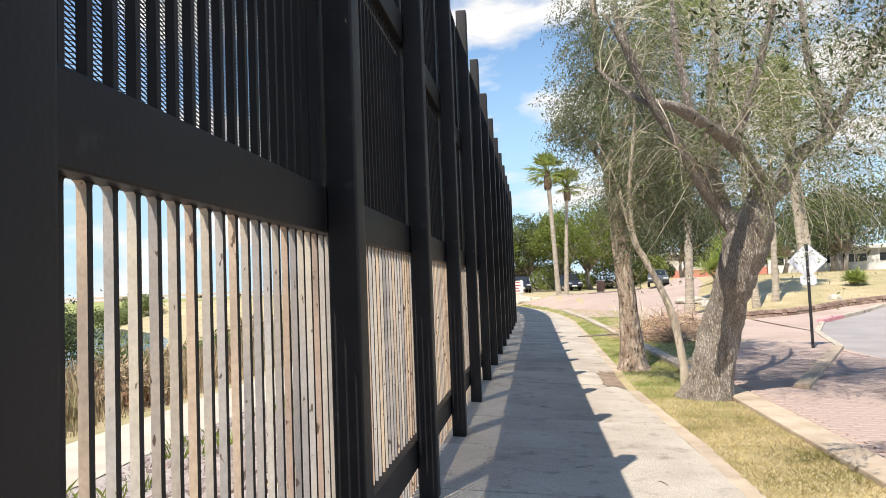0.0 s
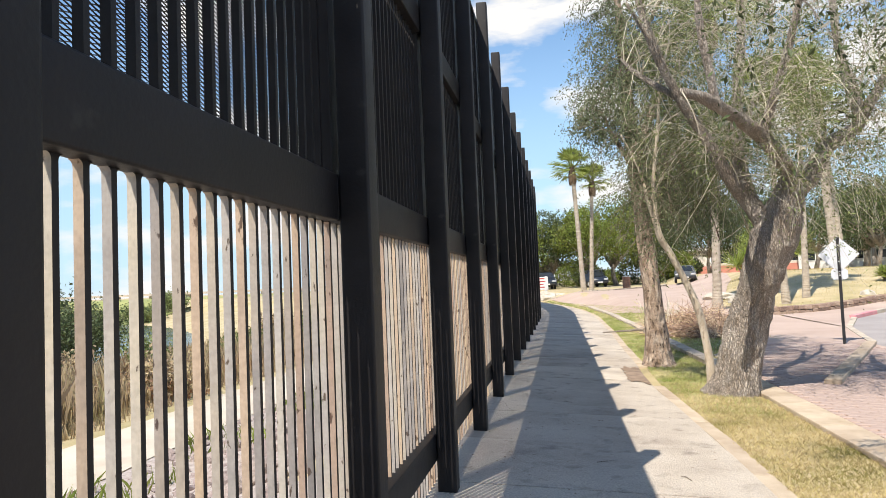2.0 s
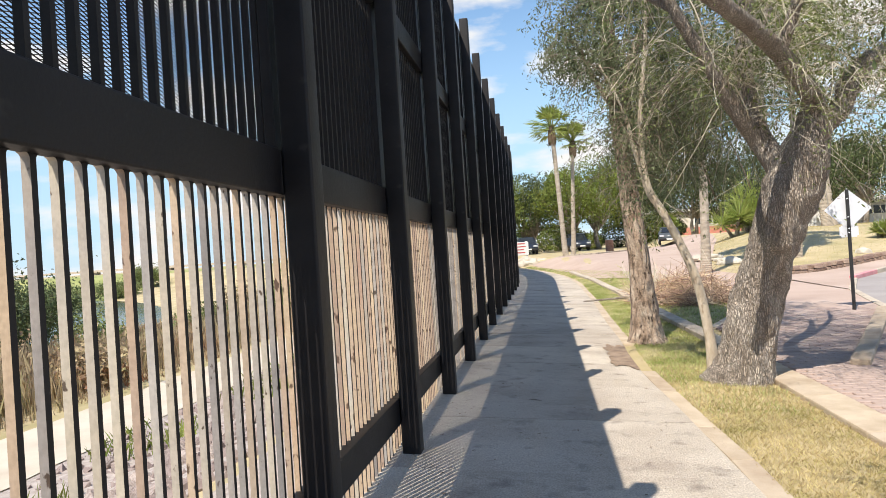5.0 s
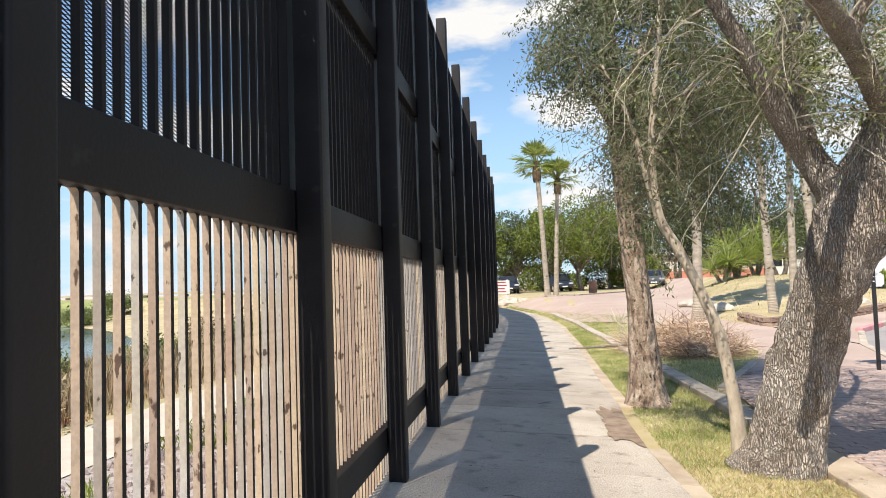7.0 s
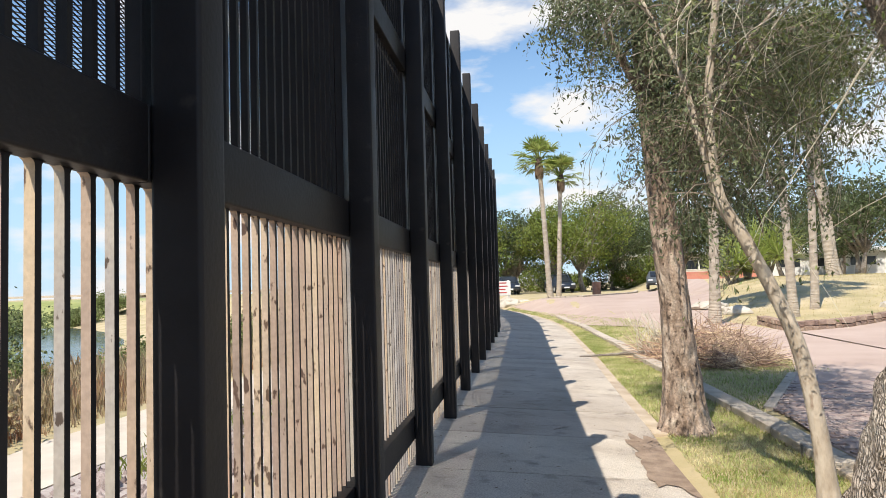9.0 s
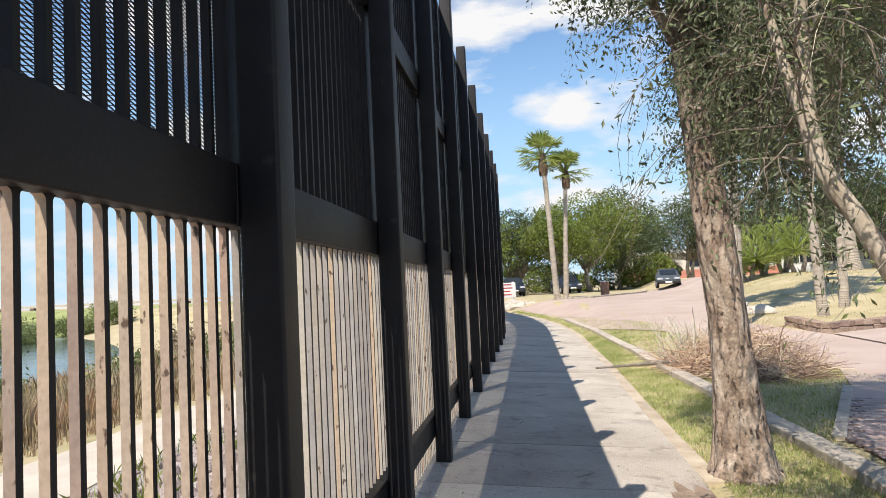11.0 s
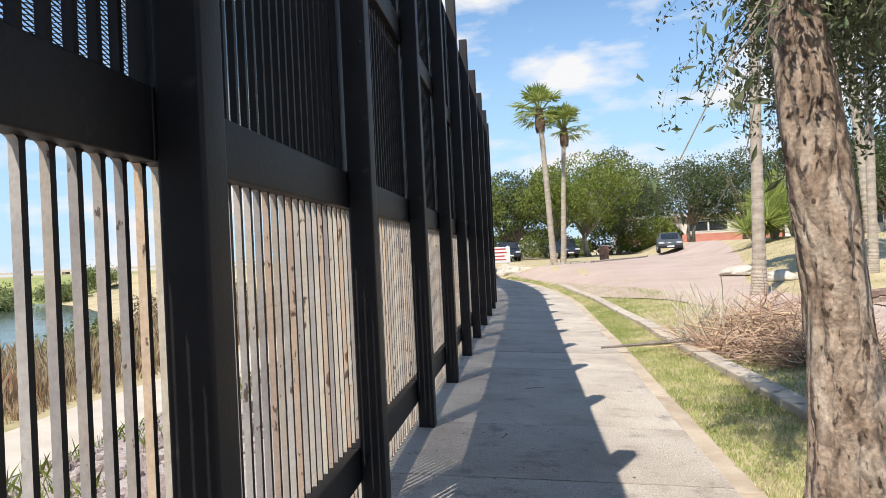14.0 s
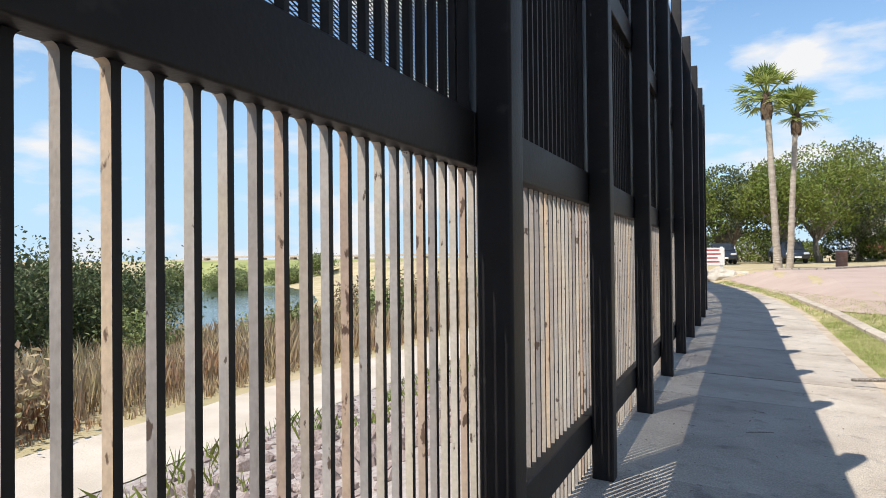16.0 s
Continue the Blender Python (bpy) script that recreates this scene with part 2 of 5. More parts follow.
TWIG = mat("pale_dry_twig", [(0.3, (0.46, 0.41, 0.31)), (0.7, (0.70, 0.65, 0.53))], scale=4.0, rough=0.9, island=0.25)
LEAF = mat("olive_leaf", [(0.3, (0.14, 0.18, 0.06)), (0.7, (0.31, 0.34, 0.14))], scale=1.2, rough=0.55, island=0.4, translucent=0.35)
TWIG_DARK = mat("grey_brown_twig", [(0.3, (0.16, 0.13, 0.095)), (0.7, (0.32, 0.27, 0.205))], scale=4.0, rough=0.9, island=0.25)
LEAF_GREY = mat("grey_green_leaf", [(0.3, (0.095, 0.12, 0.055)), (0.7, (0.23, 0.26, 0.14))], scale=1.2, rough=0.5, island=0.4, translucent=0.3)
LEAF_BRIGHT = mat("fresh_green_leaf", [(0.3, (0.12, 0.17, 0.03)), (0.7, (0.29, 0.32, 0.075))], scale=0.6, rough=0.6, island=0.4, translucent=0.4)
LEAF_DARK = mat("dark_oak_leaf", [(0.3, (0.055, 0.08, 0.03)), (0.7, (0.13, 0.155, 0.065))], scale=0.5, rough=0.6, island=0.4, translucent=0.25)
PALM_LEAF = mat("palm_frond", [(0.3, (0.26, 0.33, 0.07)), (0.7, (0.46, 0.50, 0.17))], scale=1.0, rough=0.5, island=0.25, translucent=0.5)
PALM_DEAD = mat("dead_frond", [(0.3, (0.10, 0.065, 0.04)), (0.7, (0.20, 0.14, 0.09))], scale=4.0, rough=0.9)
PALM_BARK = mat("palm_trunk_bark", [(0.3, (0.30, 0.25, 0.195)), (0.65, (0.48, 0.415, 0.335))], scale=3.0, rough=0.95, bump=0.8, bump_scale=14, stretch=(1, 1, 2.5))
GRASS = mat("mixed_grass", [(0.32, (0.26, 0.33, 0.085)), (0.50, (0.46, 0.48, 0.20)), (0.66, (0.68, 0.62, 0.38))], scale=1.6, detail=5, rough=0.8, island=0.3, translucent=0.3)
STRAW = mat("straw_grass", [(0.32, (0.30, 0.27, 0.10)), (0.5, (0.52, 0.43, 0.22)), (0.68, (0.66, 0.56, 0.33))], scale=1.6, detail=5, rough=0.85, island=0.25, translucent=0.3)
REED = mat("golden_reed", [(0.30, (0.22, 0.22, 0.09)), (0.42, (0.38, 0.30, 0.18)), (0.54, (0.44, 0.34, 0.22)), (0.68, (0.40, 0.20, 0.10))], scale=0.35, rough=0.85, island=0.35, translucent=0.3)
BRUSH = mat("dry_cut_brush", [(0.3, (0.36, 0.22, 0.14)), (0.7, (0.62, 0.48, 0.36))], scale=1.0, rough=0.9, island=0.45)
ALU = mat("bare_sign_back", [(0.3, (0.62, 0.65, 0.70)), (0.7, (0.72, 0.74, 0.78))], scale=3.0, rough=0.45, metal=0.0)
BLACK = mat("black_post_paint", [(0.3, (0.018, 0.018, 0.02)), (0.7, (0.035, 0.035, 0.037))], scale=8.0, rough=0.5)
WHITE = mat("white_paint", [(0.3, (0.70, 0.69, 0.66)), (0.7, (0.80, 0.79, 0.77))], scale=2.0, rough=0.7, bump=0.1)
BUILD = mat("cream_render", [(0.3, (0.62, 0.57, 0.50)), (0.7, (0.72, 0.68, 0.61))], scale=0.6, rough=0.85, bump=0.2)
SALMON = mat("salmon_band", [(0.3, (0.50, 0.20, 0.15)), (0.7, (0.60, 0.28, 0.22))], scale=0.8, rough=0.85)
DARKGLASS = mat("dark_window_glass", [(0.4, (0.02, 0.025, 0.03)), (0.6, (0.03, 0.035, 0.04))], scale=1.0, rough=0.15, spec=0.6)
CAR_DARK = mat("dark_blue_car_paint", [(0.4, (0.02, 0.028, 0.045)), (0.6, (0.03, 0.04, 0.06))], scale=1.0, rough=0.3, spec=0.6)
CAR_GREY = mat("grey_car_paint", [(0.4, (0.07, 0.08, 0.085)), (0.6, (0.10, 0.11, 0.115))], scale=1.0, rough=0.3, spec=0.6)
TYRE = mat("tyre_rubber", [(0.4, (0.02, 0.02, 0.02)), (0.6, (0.03, 0.03, 0.03))], scale=9.0, rough=0.9)
CHROME = mat("headlamp_glass", [(0.4, (0.55, 0.56, 0.58)), (0.6, (0.7, 0.7, 0.72))], scale=3.0, rough=0.2, metal=0.3)
REDPAINT = mat("faded_red_kerb_paint", [(0.35, (0.60, 0.22, 0.25)), (0.65, (0.68, 0.36, 0.36))], scale=3.0, rough=0.85)
REDLETTER = mat("red_lettering", [(0.4, (0.45, 0.05, 0.05)), (0.6, (0.5, 0.08, 0.07))], scale=3.0, rough=0.7)
WALLSTONE = mat("brown_wall_stone", [(0.3, (0.24, 0.16, 0.12)), (0.7, (0.42, 0.31, 0.24))], scale=4.0, rough=0.92, bump=0.7, bump_scale=25, random_object=0.2)
BARREL = mat("rust_red_barrel", [(0.35, (0.30, 0.14, 0.09)), (0.65, (0.40, 0.22, 0.15))], scale=4.0, rough=0.7)


# ---- building helpers ----
def mesh_object(name, bm, material, smooth=False):
    me = bpy.data.meshes.new(name)
    bm.to_mesh(me)
    bm.free()
    if smooth:
        for p in me.polygons:
            p.use_smooth = True
    me.materials.append(material)
    return new(name, me)


def part(name, bm, material, parent, label="", smooth=False):
    ob = mesh_object(name, bm, material, smooth)
    ob.parent = parent
    if label:
        tagged(ob, label=label)
    return ob


def shared_part(name, data, parent, place, turn=0.0):
    ob = new(name, data)
    ob.parent = parent
    ob.location = place
    ob.rotation_euler = (0, 0, turn)
    return ob


def thing(name, place, label, category, group="", turn=0.0):
    ob = new(name)
    ob.empty_display_size = 0.2
    ob.location = place
    ob.rotation_euler = (0, 0, turn)
    return tagged(ob, label, category, group)


def box(bm, lo, hi, bevel=0.0, segments=1):
    made = bmesh.ops.create_cube(bm, size=1.0)["verts"]
    for v in made:
        v.co = Vector([lo[i] + (v.co[i] + 0.5) * (hi[i] - lo[i]) for i in range(3)])
    if bevel:
        edges = list({e for v in made for e in v.link_edges})
        bmesh.ops.bevel(bm, geom=edges, offset=bevel, segments=segments, affect="EDGES", profile=0.6)
    return bm


def boxed(lo, hi, bevel=0.0, segments=1):
    return box(bmesh.new(), lo, hi, bevel, segments)


def tube(bm, points, radii, sides=8, rough=0.0, cap=True, seed=0.0):
    """A tapered tube through points; rough makes the bark uneven."""
    points = [Vector(p) for p in points]
    rings = []
    side = None
    for i, p in enumerate(points):
        along = (points[min(i + 1, len(points) - 1)] - points[max(i - 1, 0)]).normalized()
        if side is None:
            side = along.orthogonal().normalized()
        side = (side - along * side.dot(along)).normalized()
        other = along.cross(side)
        ring = []
        for s in range(sides):
            a = 2 * math.pi * s / sides
            d = side * math.cos(a) + other * math.sin(a)
            r = radii[i]
            if rough:
                q = p + d * r
                r *= 1 + rough * noise.noise(Vector((q.x * 3, q.y * 3, q.z * 1.1 + seed))) + 0.45 * rough * noise.noise(
                    Vector((q.x * 16, q.y * 16, q.z * 3.2 + seed))) - 0.5 * rough * (1 - abs(noise.noise(Vector((q.x * 11, q.y * 11, q.z * 2.4 + seed))))) ** 3
            ring.append(bm.verts.new(p + d * r))
        rings.append(ring)
    for a, b in zip(rings, rings[1:]):
        for s in range(sides):
            bm.faces.new((a[s], a[(s + 1) % sides], b[(s + 1) % sides], b[s]))
    if cap:
        bm.faces.new(rings[-1])
        bm.faces.new(list(reversed(rings[0])))
    return bm


def smooth_line(points, steps):
    """A curve through points (Catmull-Rom), with steps between each two; points may carry a radius as fourth number."""
    pts = [np.array(p, float) for p in points]
    pts = [2 * pts[0] - pts[1]] + pts + [2 * pts[-1] - pts[-2]]
    out = []
    for i in range(1, len(pts) - 2):
        p0, p1, p2, p3 = pts[i - 1:i + 3]
        for s in range(steps):
            t = s / steps
            out.append(0.5 * (2 * p1 + (p2 - p0) * t + (2 * p0 - 5 * p1 + 4 * p2 - p3) * t * t + (3 * p1 - p0 - 3 * p2 + p3) * t ** 3))
    out.append(pts[-2])
    return out


def cards(name, centres, along, across, parent, material, label=""):
    """Many small pointed leaves in one mesh: each is a rhombus bent along its middle."""
    n = len(centres)
    lift = np.cross(along, across)
    lift /= np.linalg.norm(lift, axis=1, keepdims=True) + 1e-9
    lift *= np.linalg.norm(across, axis=1, keepdims=True) * 0.35
    v = np.empty((n, 4, 3))
    v[:, 0] = centres - along
    v[:, 1] = centres + across + lift
    v[:, 2] = centres + along
    v[:, 3] = centres - across + lift
    base = np.arange(n)[:, None] * 4
    tris = np.concatenate([base + [0, 1, 2], base + [0, 2, 3]])
    me = bpy.data.meshes.new(name)
    me.from_pydata(v.reshape(-1, 3).tolist(), [], tris.tolist())
    me.materials.append(material)
    ob = new(name, me)
    ob.parent = parent
    if label:
        tagged(ob, label=label)
    return ob


def rand_dirs(rng, n, down=0.0):
    d = rng.normal(size=(n, 3))
    d[:, 2] -= down
    return d / (np.linalg.norm(d, axis=1, keepdims=True) + 1e-9)


# ---- the lie of the land ----
def smoothstep(a, b, v):
    t = min(1.0, max(0.0, (v - a) / (b - a)))
    return t * t * (3 - 2 * t)


def bend(y):
    return -max(0.0, y - 28.0) ** 2 / 132.0


def rise(y):
    return 0.84 * smoothstep(17.0, 48.0, y)


def walk_z(x, y):
    return -0.052 - 0.056 * (x - bend(y) + 0.77) + 0.012 * max(0.0, min(y, 60.0) - 28.0)


def land(x, y):
    """Height of the open ground."""
    u = x - bend(y)
    if u < -1.2:
        if u > -6.5:
            z = -0.06 - 1.44 * smoothstep(-1.2, -6.5, u)
        elif u > -10.5:
            z = -1.5
        else:
            z = -1.5 - 1.9 * smoothstep(-10.5, -34, u) + 3.2 * smoothstep(-62, -90, u)
        return z + 0.05 * noise.noise(Vector((x * 0.7, y * 0.7, 0)))
    if u < 1.45:
        return walk_z(x, y) - 0.12
    z = -0.21 + rise(y)
    if y > 17:
        beside = walk_z(1.45 + bend(y), y) - 0.03
        z = beside + (z - beside) * smoothstep(1.45, 4.0, u)
    # the lawn mound behind the low wall
    if y > 22:
        z += 0.9 * smoothstep(7.0 + 3.0 * smoothstep(38.0, 52.0, y), 12.5 + smoothstep(38.0, 52.0, y), x) * smoothstep(26.0 - 0.35 * (x - 8), 42.0, y)
    return z


# ---- ground, roads, walk ----
def grid_lines(lo, hi, fine_lo, fine_hi, fine, coarse):
    out, v = [], lo
    while v < hi:
        out.append(v)
        v += fine if fine_lo <= v < fine_hi else coarse
    out.append(hi)
    return out


def ground_sheet():
    xs = [-900, -400, -200] + grid_lines(-120, 60, -14, 16, 0.5, 4.0) + [120, 250, 500, 900]
    ys = [-900, -300, -100] + grid_lines(-40, 130, -4, 46, 0.75, 3.0) + [200, 350, 600, 1200]
    verts = [(x, y, land(x, y)) for y in ys for x in xs]
    w = len(xs)
    faces = [(j * w + i, j * w + i + 1, (j + 1) * w + i + 1, (j + 1) * w + i) for j in range(len(ys) - 1) for i in range(w - 1)]
    me = bpy.data.meshes.new("ground")
    me.from_pydata(verts, [], faces)
    me.materials.append(SOIL)
    return tagged(new("ground", me), "dry grassy ground sloping to a river", "ground", kind="structure")


ground_sheet()


def patch(name, outline, lift, material, label, category, step=1.0, height=land):
    """A thin sheet over the ground inside an outline, cut so that it follows the land."""
    bm = bmesh.new()
    bm.faces.new([bm.verts.new((x, y, 0)) for x, y in outline])
    xs, ys = [p[0] for p in outline], [p[1] for p in outline]
    for axis, lo, hi in ((0, min(xs), max(xs)), (1, min(ys), max(ys))):
        v = math.floor(lo / step) * step + step
        while v < hi:
            co, no = [0, 0, 0], [0, 0, 0]
            co[axis], no[axis] = v, 1
            bmesh.ops.bisect_plane(bm, geom=bm.verts[:] + bm.edges[:] + bm.faces[:], plane_co=co, plane_no=no)
            v += step
    bmesh.ops.triangulate(bm, faces=bm.faces[:])
    for v in bm.verts:
        v.co.z = height(v.co.x, v.co.y) + lift
    bmesh.ops.recalc_face_normals(bm, faces=bm.faces[:])
    if sum(f.normal.z for f in bm.faces) < 0:
        bmesh.ops.reverse_faces(bm, faces=bm.faces[:])
    return tagged(mesh_object(name, bm, material), label, category, kind="structure")


# the wide dusty road that climbs to the parked car, and the street beside it
patch("road", [(2.95, -12), (6.4, -12), (6.4, 12), (6.6, 16.6), (7.7, 20.8), (7.3, 25.5), (6.4, 29), (6.6, 31.5), (8.2, 37), (11.5, 50), (13.0, 58), (14.0, 66),
               (9.8, 66), (8.4, 58), (7.3, 55), (3.4, 47.3), (1.5, 46.7), (-0.6, 47.3), (0.3, 43), (1.55, 36.5), (2.1, 31.6), (2.7, 30.0), (3.7, 27.8), (4.6, 24.5),
               (5.2, 20), (4.6, 18.2), (3.15, 15), (2.95, 12.8)],
      0.03, ROAD, "wide dusty pink asphalt road", "road")
patch("road_side", [(6.4, -12), (40, -12), (40, 33), (12.8, 27.9), (10.3, 25.1), (9.0, 23.6), (7.7, 20.8), (6.6, 16.6), (6.4, 12)], 0.012, STREET,
      "grey asphalt side street", "road")
patch("pavement_side", [(7.75, 20.9), (9.0, 23.8), (10.3, 25.3), (12.8, 28.0), (22, 29.6), (22, 30.2), (13, 28.9), (11.6, 28.3), (9.0, 26.4), (7.4, 25.6)], 0.035, ROAD,
      "pale pink concrete pavement below the wall", "pavement")
patch("track_dirt", [(-9.85, -20), (-7.5, -20), (-7.45, 40), (-9.2, 62), (-13, 85), (-15.8, 85), (-11.8, 62), (-9.8, 40)], 0.03, DIRT,
      "pale dirt patrol track below the fence", "dirt track")
patch("ground_gravel", [(-7.45, -15), (-1.4, -15), (-1.4, 27), (-1.75, 38), (-7.8, 38), (-7.45, 20)], 0.02, GRAVEL, "pinkish gravel bank below the fence", "gravel")
patch("ground_meadow", [(-240, -60), (-66, -60), (-66, 100), (-80, 300), (-240, 300)], 0.05, MEADOW, "pale green meadow beyond the river", "meadow", step=12.0)
bm = bmesh.new()
bm.faces.new([bm.verts.new(p) for p in ((-58, -150, -2.85), (-27, -150, -2.85), (-27, 60, -2.85), (-40, 180, -2.85), (-75, 180, -2.85))])
tagged(mesh_object("water", bm, WATER), "calm grey-green river beyond the reeds", "river", kind="structure")

def walk_right(y):
    """Where the smooth slabs end and the edging begins."""
    return 1.36 + 0.14 * smoothstep(11.0, 5.0, y) + 0.10 * smoothstep(15, 23, y) - 0.05 * smoothstep(9, 11, y) * smoothstep(14, 12, y)


pavement = tagged(new("pavement"), "pale concrete sidewalk of cast slabs, partly shaded", "sidewalk", kind="structure")


# ---- the steel fence ----
PITCH, FIRST, Y0 = 2.105, -6, 3.12
POST_X0, POST_X1, POST_W, POST_TOP = -0.936, -0.795, 0.15, 5.29
BAR_X, BAR_W, BAR_D = -1.005, 0.0210, 0.0255
RAILS = ((0.17, 0.37), (1.758, 1.968), (3.365, 3.575))
PANEL_TOP = 5.19
BAYS = 22


def expanded_mesh(name, z0, z1, zigzag):
    """Expanded steel mesh: thin flat strands one above the other, bent to and fro so that they meet in diamonds."""
    width, pitch, depth = PITCH, 0.0066, 0.0036
    segments = 92 if zigzag else 1
    verts, faces = [], []
    rows = int((z1 - z0) / pitch)
    for r in range(rows):
        z = z0 + (r + 0.5) * pitch
        base = len(verts)
        for s in range(segments + 1):
            y = width * s / segments
            dz = pitch * 0.42 * (1 if (s + r) % 2 else -1) if zigzag else 0
            verts += [(-depth / 2, y, z + dz - 0.0010), (depth / 2, y, z + dz + 0.0010)]
        for s in range(segments):
            i = base + 2 * s
            faces.append((i, i + 1, i + 3, i + 2))
    me = bpy.data.meshes.new(name)
    me.from_pydata(verts, [], faces)
    me.materials.append(MESH)
    return me


def mesh_of(name, bm, material, smooth=False):
    me = bpy.data.meshes.new(name)
    bm.to_mesh(me)
    bm.free()
    if smooth:
        for p in me.polygons:
            p.use_smooth = True
    me.materials.append(material)
    return me


POST_ME = mesh_of("post", boxed((POST_X0, 0, -0.16), (POST_X1, POST_W, POST_TOP), 0.014, 3), STEEL, True)
RAIL_ME = [mesh_of("rail", boxed((-1.017, 0.0, a), (-0.938, PITCH, b), 0.010, 3), STEEL, True) for a, b in RAILS]
CAP_ME = mesh_of("top_rail", boxed((-1.04, 0.0, PANEL_TOP - 0.05), (-0.968, PITCH, PANEL_TOP), 0.006, 2), STEEL)
STILE_ME = mesh_of("stile", boxed((-1.016, 0.012, 1.96), (-0.966, POST_W - 0.012, PANEL_TOP - 0.06), 0.004), STEEL)
SPANS = ((-0.04, RAILS[0][0]), (RAILS[0][1], RAILS[1][0]), (RAILS[1][1], RAILS[2][0]), (RAILS[2][1], PANEL_TOP - 0.05))


def bar_mesh(a, b, flare, bare=BAR):
    """A square bar; flare rounds the corners where it is welded under the rail; bare colours its sunlit sides."""
    w, r = BAR_W / 2, 0.015
    bm = bmesh.new()
    side = [(w, a - 0.004)]
    if flare:
        side += [(w + r - r * math.cos(t), b - r + r * math.sin(t)) for t in (0, 0.4, 0.8, 1.2, 1.5)]
    side.append((w + (r if flare else 0), b + 0.004))
    outline = side + [(-y, z) for y, z in reversed(side)]
    face = bm.faces.new([bm.verts.new((-BAR_D / 2, y, z)) for y, z in outline])
    out = bmesh.ops.extrude_face_region(bm, geom=[face])["geom"]
    bmesh.ops.translate(bm, verts=[v for v in out if isinstance(v, bmesh.types.BMVert)], vec=(BAR_D, 0, 0))
    bmesh.ops.recalc_face_normals(bm, faces=bm.faces[:])
    me = mesh_of("bar", bm, bare)
    # shade put into the colour: faces towards the walk and the river take the charcoal, the narrow sides the sunlit,
    # weathered tone
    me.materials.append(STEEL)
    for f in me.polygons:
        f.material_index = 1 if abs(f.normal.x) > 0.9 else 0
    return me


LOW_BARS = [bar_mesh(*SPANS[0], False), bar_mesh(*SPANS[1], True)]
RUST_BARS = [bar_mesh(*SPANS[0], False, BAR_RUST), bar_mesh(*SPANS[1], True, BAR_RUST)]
UP_BARS = [mesh_of("bar", boxed((-0.010, -BAR_W / 2, a - 0.004), (0.018, BAR_W / 2, b + 0.004)), STEEL) for a, b in SPANS[2:]]
MESH_NEAR = [expanded_mesh("mesh_screen", a, b, True) for a, b in SPANS[2:]]
MESH_FAR = [expanded_mesh("mesh_screen", a, b, False) for a, b in SPANS[2:]]


def joined_bars(spans, material):
    """All the bars of a far bay in one mesh."""
    bm = bmesh.new()
    for a, b in spans:
        for i in range(BAYS):
            y = (i + 0.35) * PITCH / BAYS
            box(bm, (BAR_X - BAR_D / 2, y - BAR_W / 2, a), (BAR_X + BAR_D / 2, y + BAR_W / 2, b))
    me = mesh_of("bar_rest", bm, material)
    # far bars likewise: x faces coloured as shade, the other sides as sunlit
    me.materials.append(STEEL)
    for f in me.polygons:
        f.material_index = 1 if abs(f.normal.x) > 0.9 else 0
    return me


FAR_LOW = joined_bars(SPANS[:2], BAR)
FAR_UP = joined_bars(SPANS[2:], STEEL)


# how much of a bay has rusted through its paint
RUST_SHARE = {0: 0.2, 1: 0.2, 2: 0.7, 3: 1.0, 4: 0.1, 5: 0.2}


def fence_bay(k):
    y = Y0 + PITCH * (k - 1)
    ym = y + PITCH
    x0, x1 = bend(y), bend(ym)
    turn = math.atan2(-(x1 - x0), PITCH)
    bay = thing("fence_bay", (x0, y, walk_z(-0.77 + x0, y) + 0.052), "tall charcoal steel bollard fence bay, weathered bars with painted-in shade, mesh above", "fence", "fence bays", turn)
    shared_part("post", POST_ME, bay, (0, 0, 0))
    for me in RAIL_ME:
        shared_part("rail", me, bay, (0, 0, 0))
    shared_part("top_rail", CAP_ME, bay, (0, 0, 0))
    shared_part("stile", STILE_ME, bay, (0, 0, 0))
    near = -1 <= k <= 9
    for me in (MESH_NEAR if 0 <= k <= 7 else MESH_FAR):
        shared_part("mesh_screen", me, bay, (BAR_X - 0.0142, 0, 0))
    if near:
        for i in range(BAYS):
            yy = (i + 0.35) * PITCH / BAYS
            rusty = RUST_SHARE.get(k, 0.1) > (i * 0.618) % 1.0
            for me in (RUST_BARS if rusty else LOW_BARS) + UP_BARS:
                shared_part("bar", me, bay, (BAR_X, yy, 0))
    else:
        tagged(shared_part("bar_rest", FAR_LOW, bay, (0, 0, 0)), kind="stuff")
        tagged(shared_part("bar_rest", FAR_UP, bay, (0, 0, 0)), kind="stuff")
    return bay


for k in range(FIRST, 34):
    fence_bay(k)

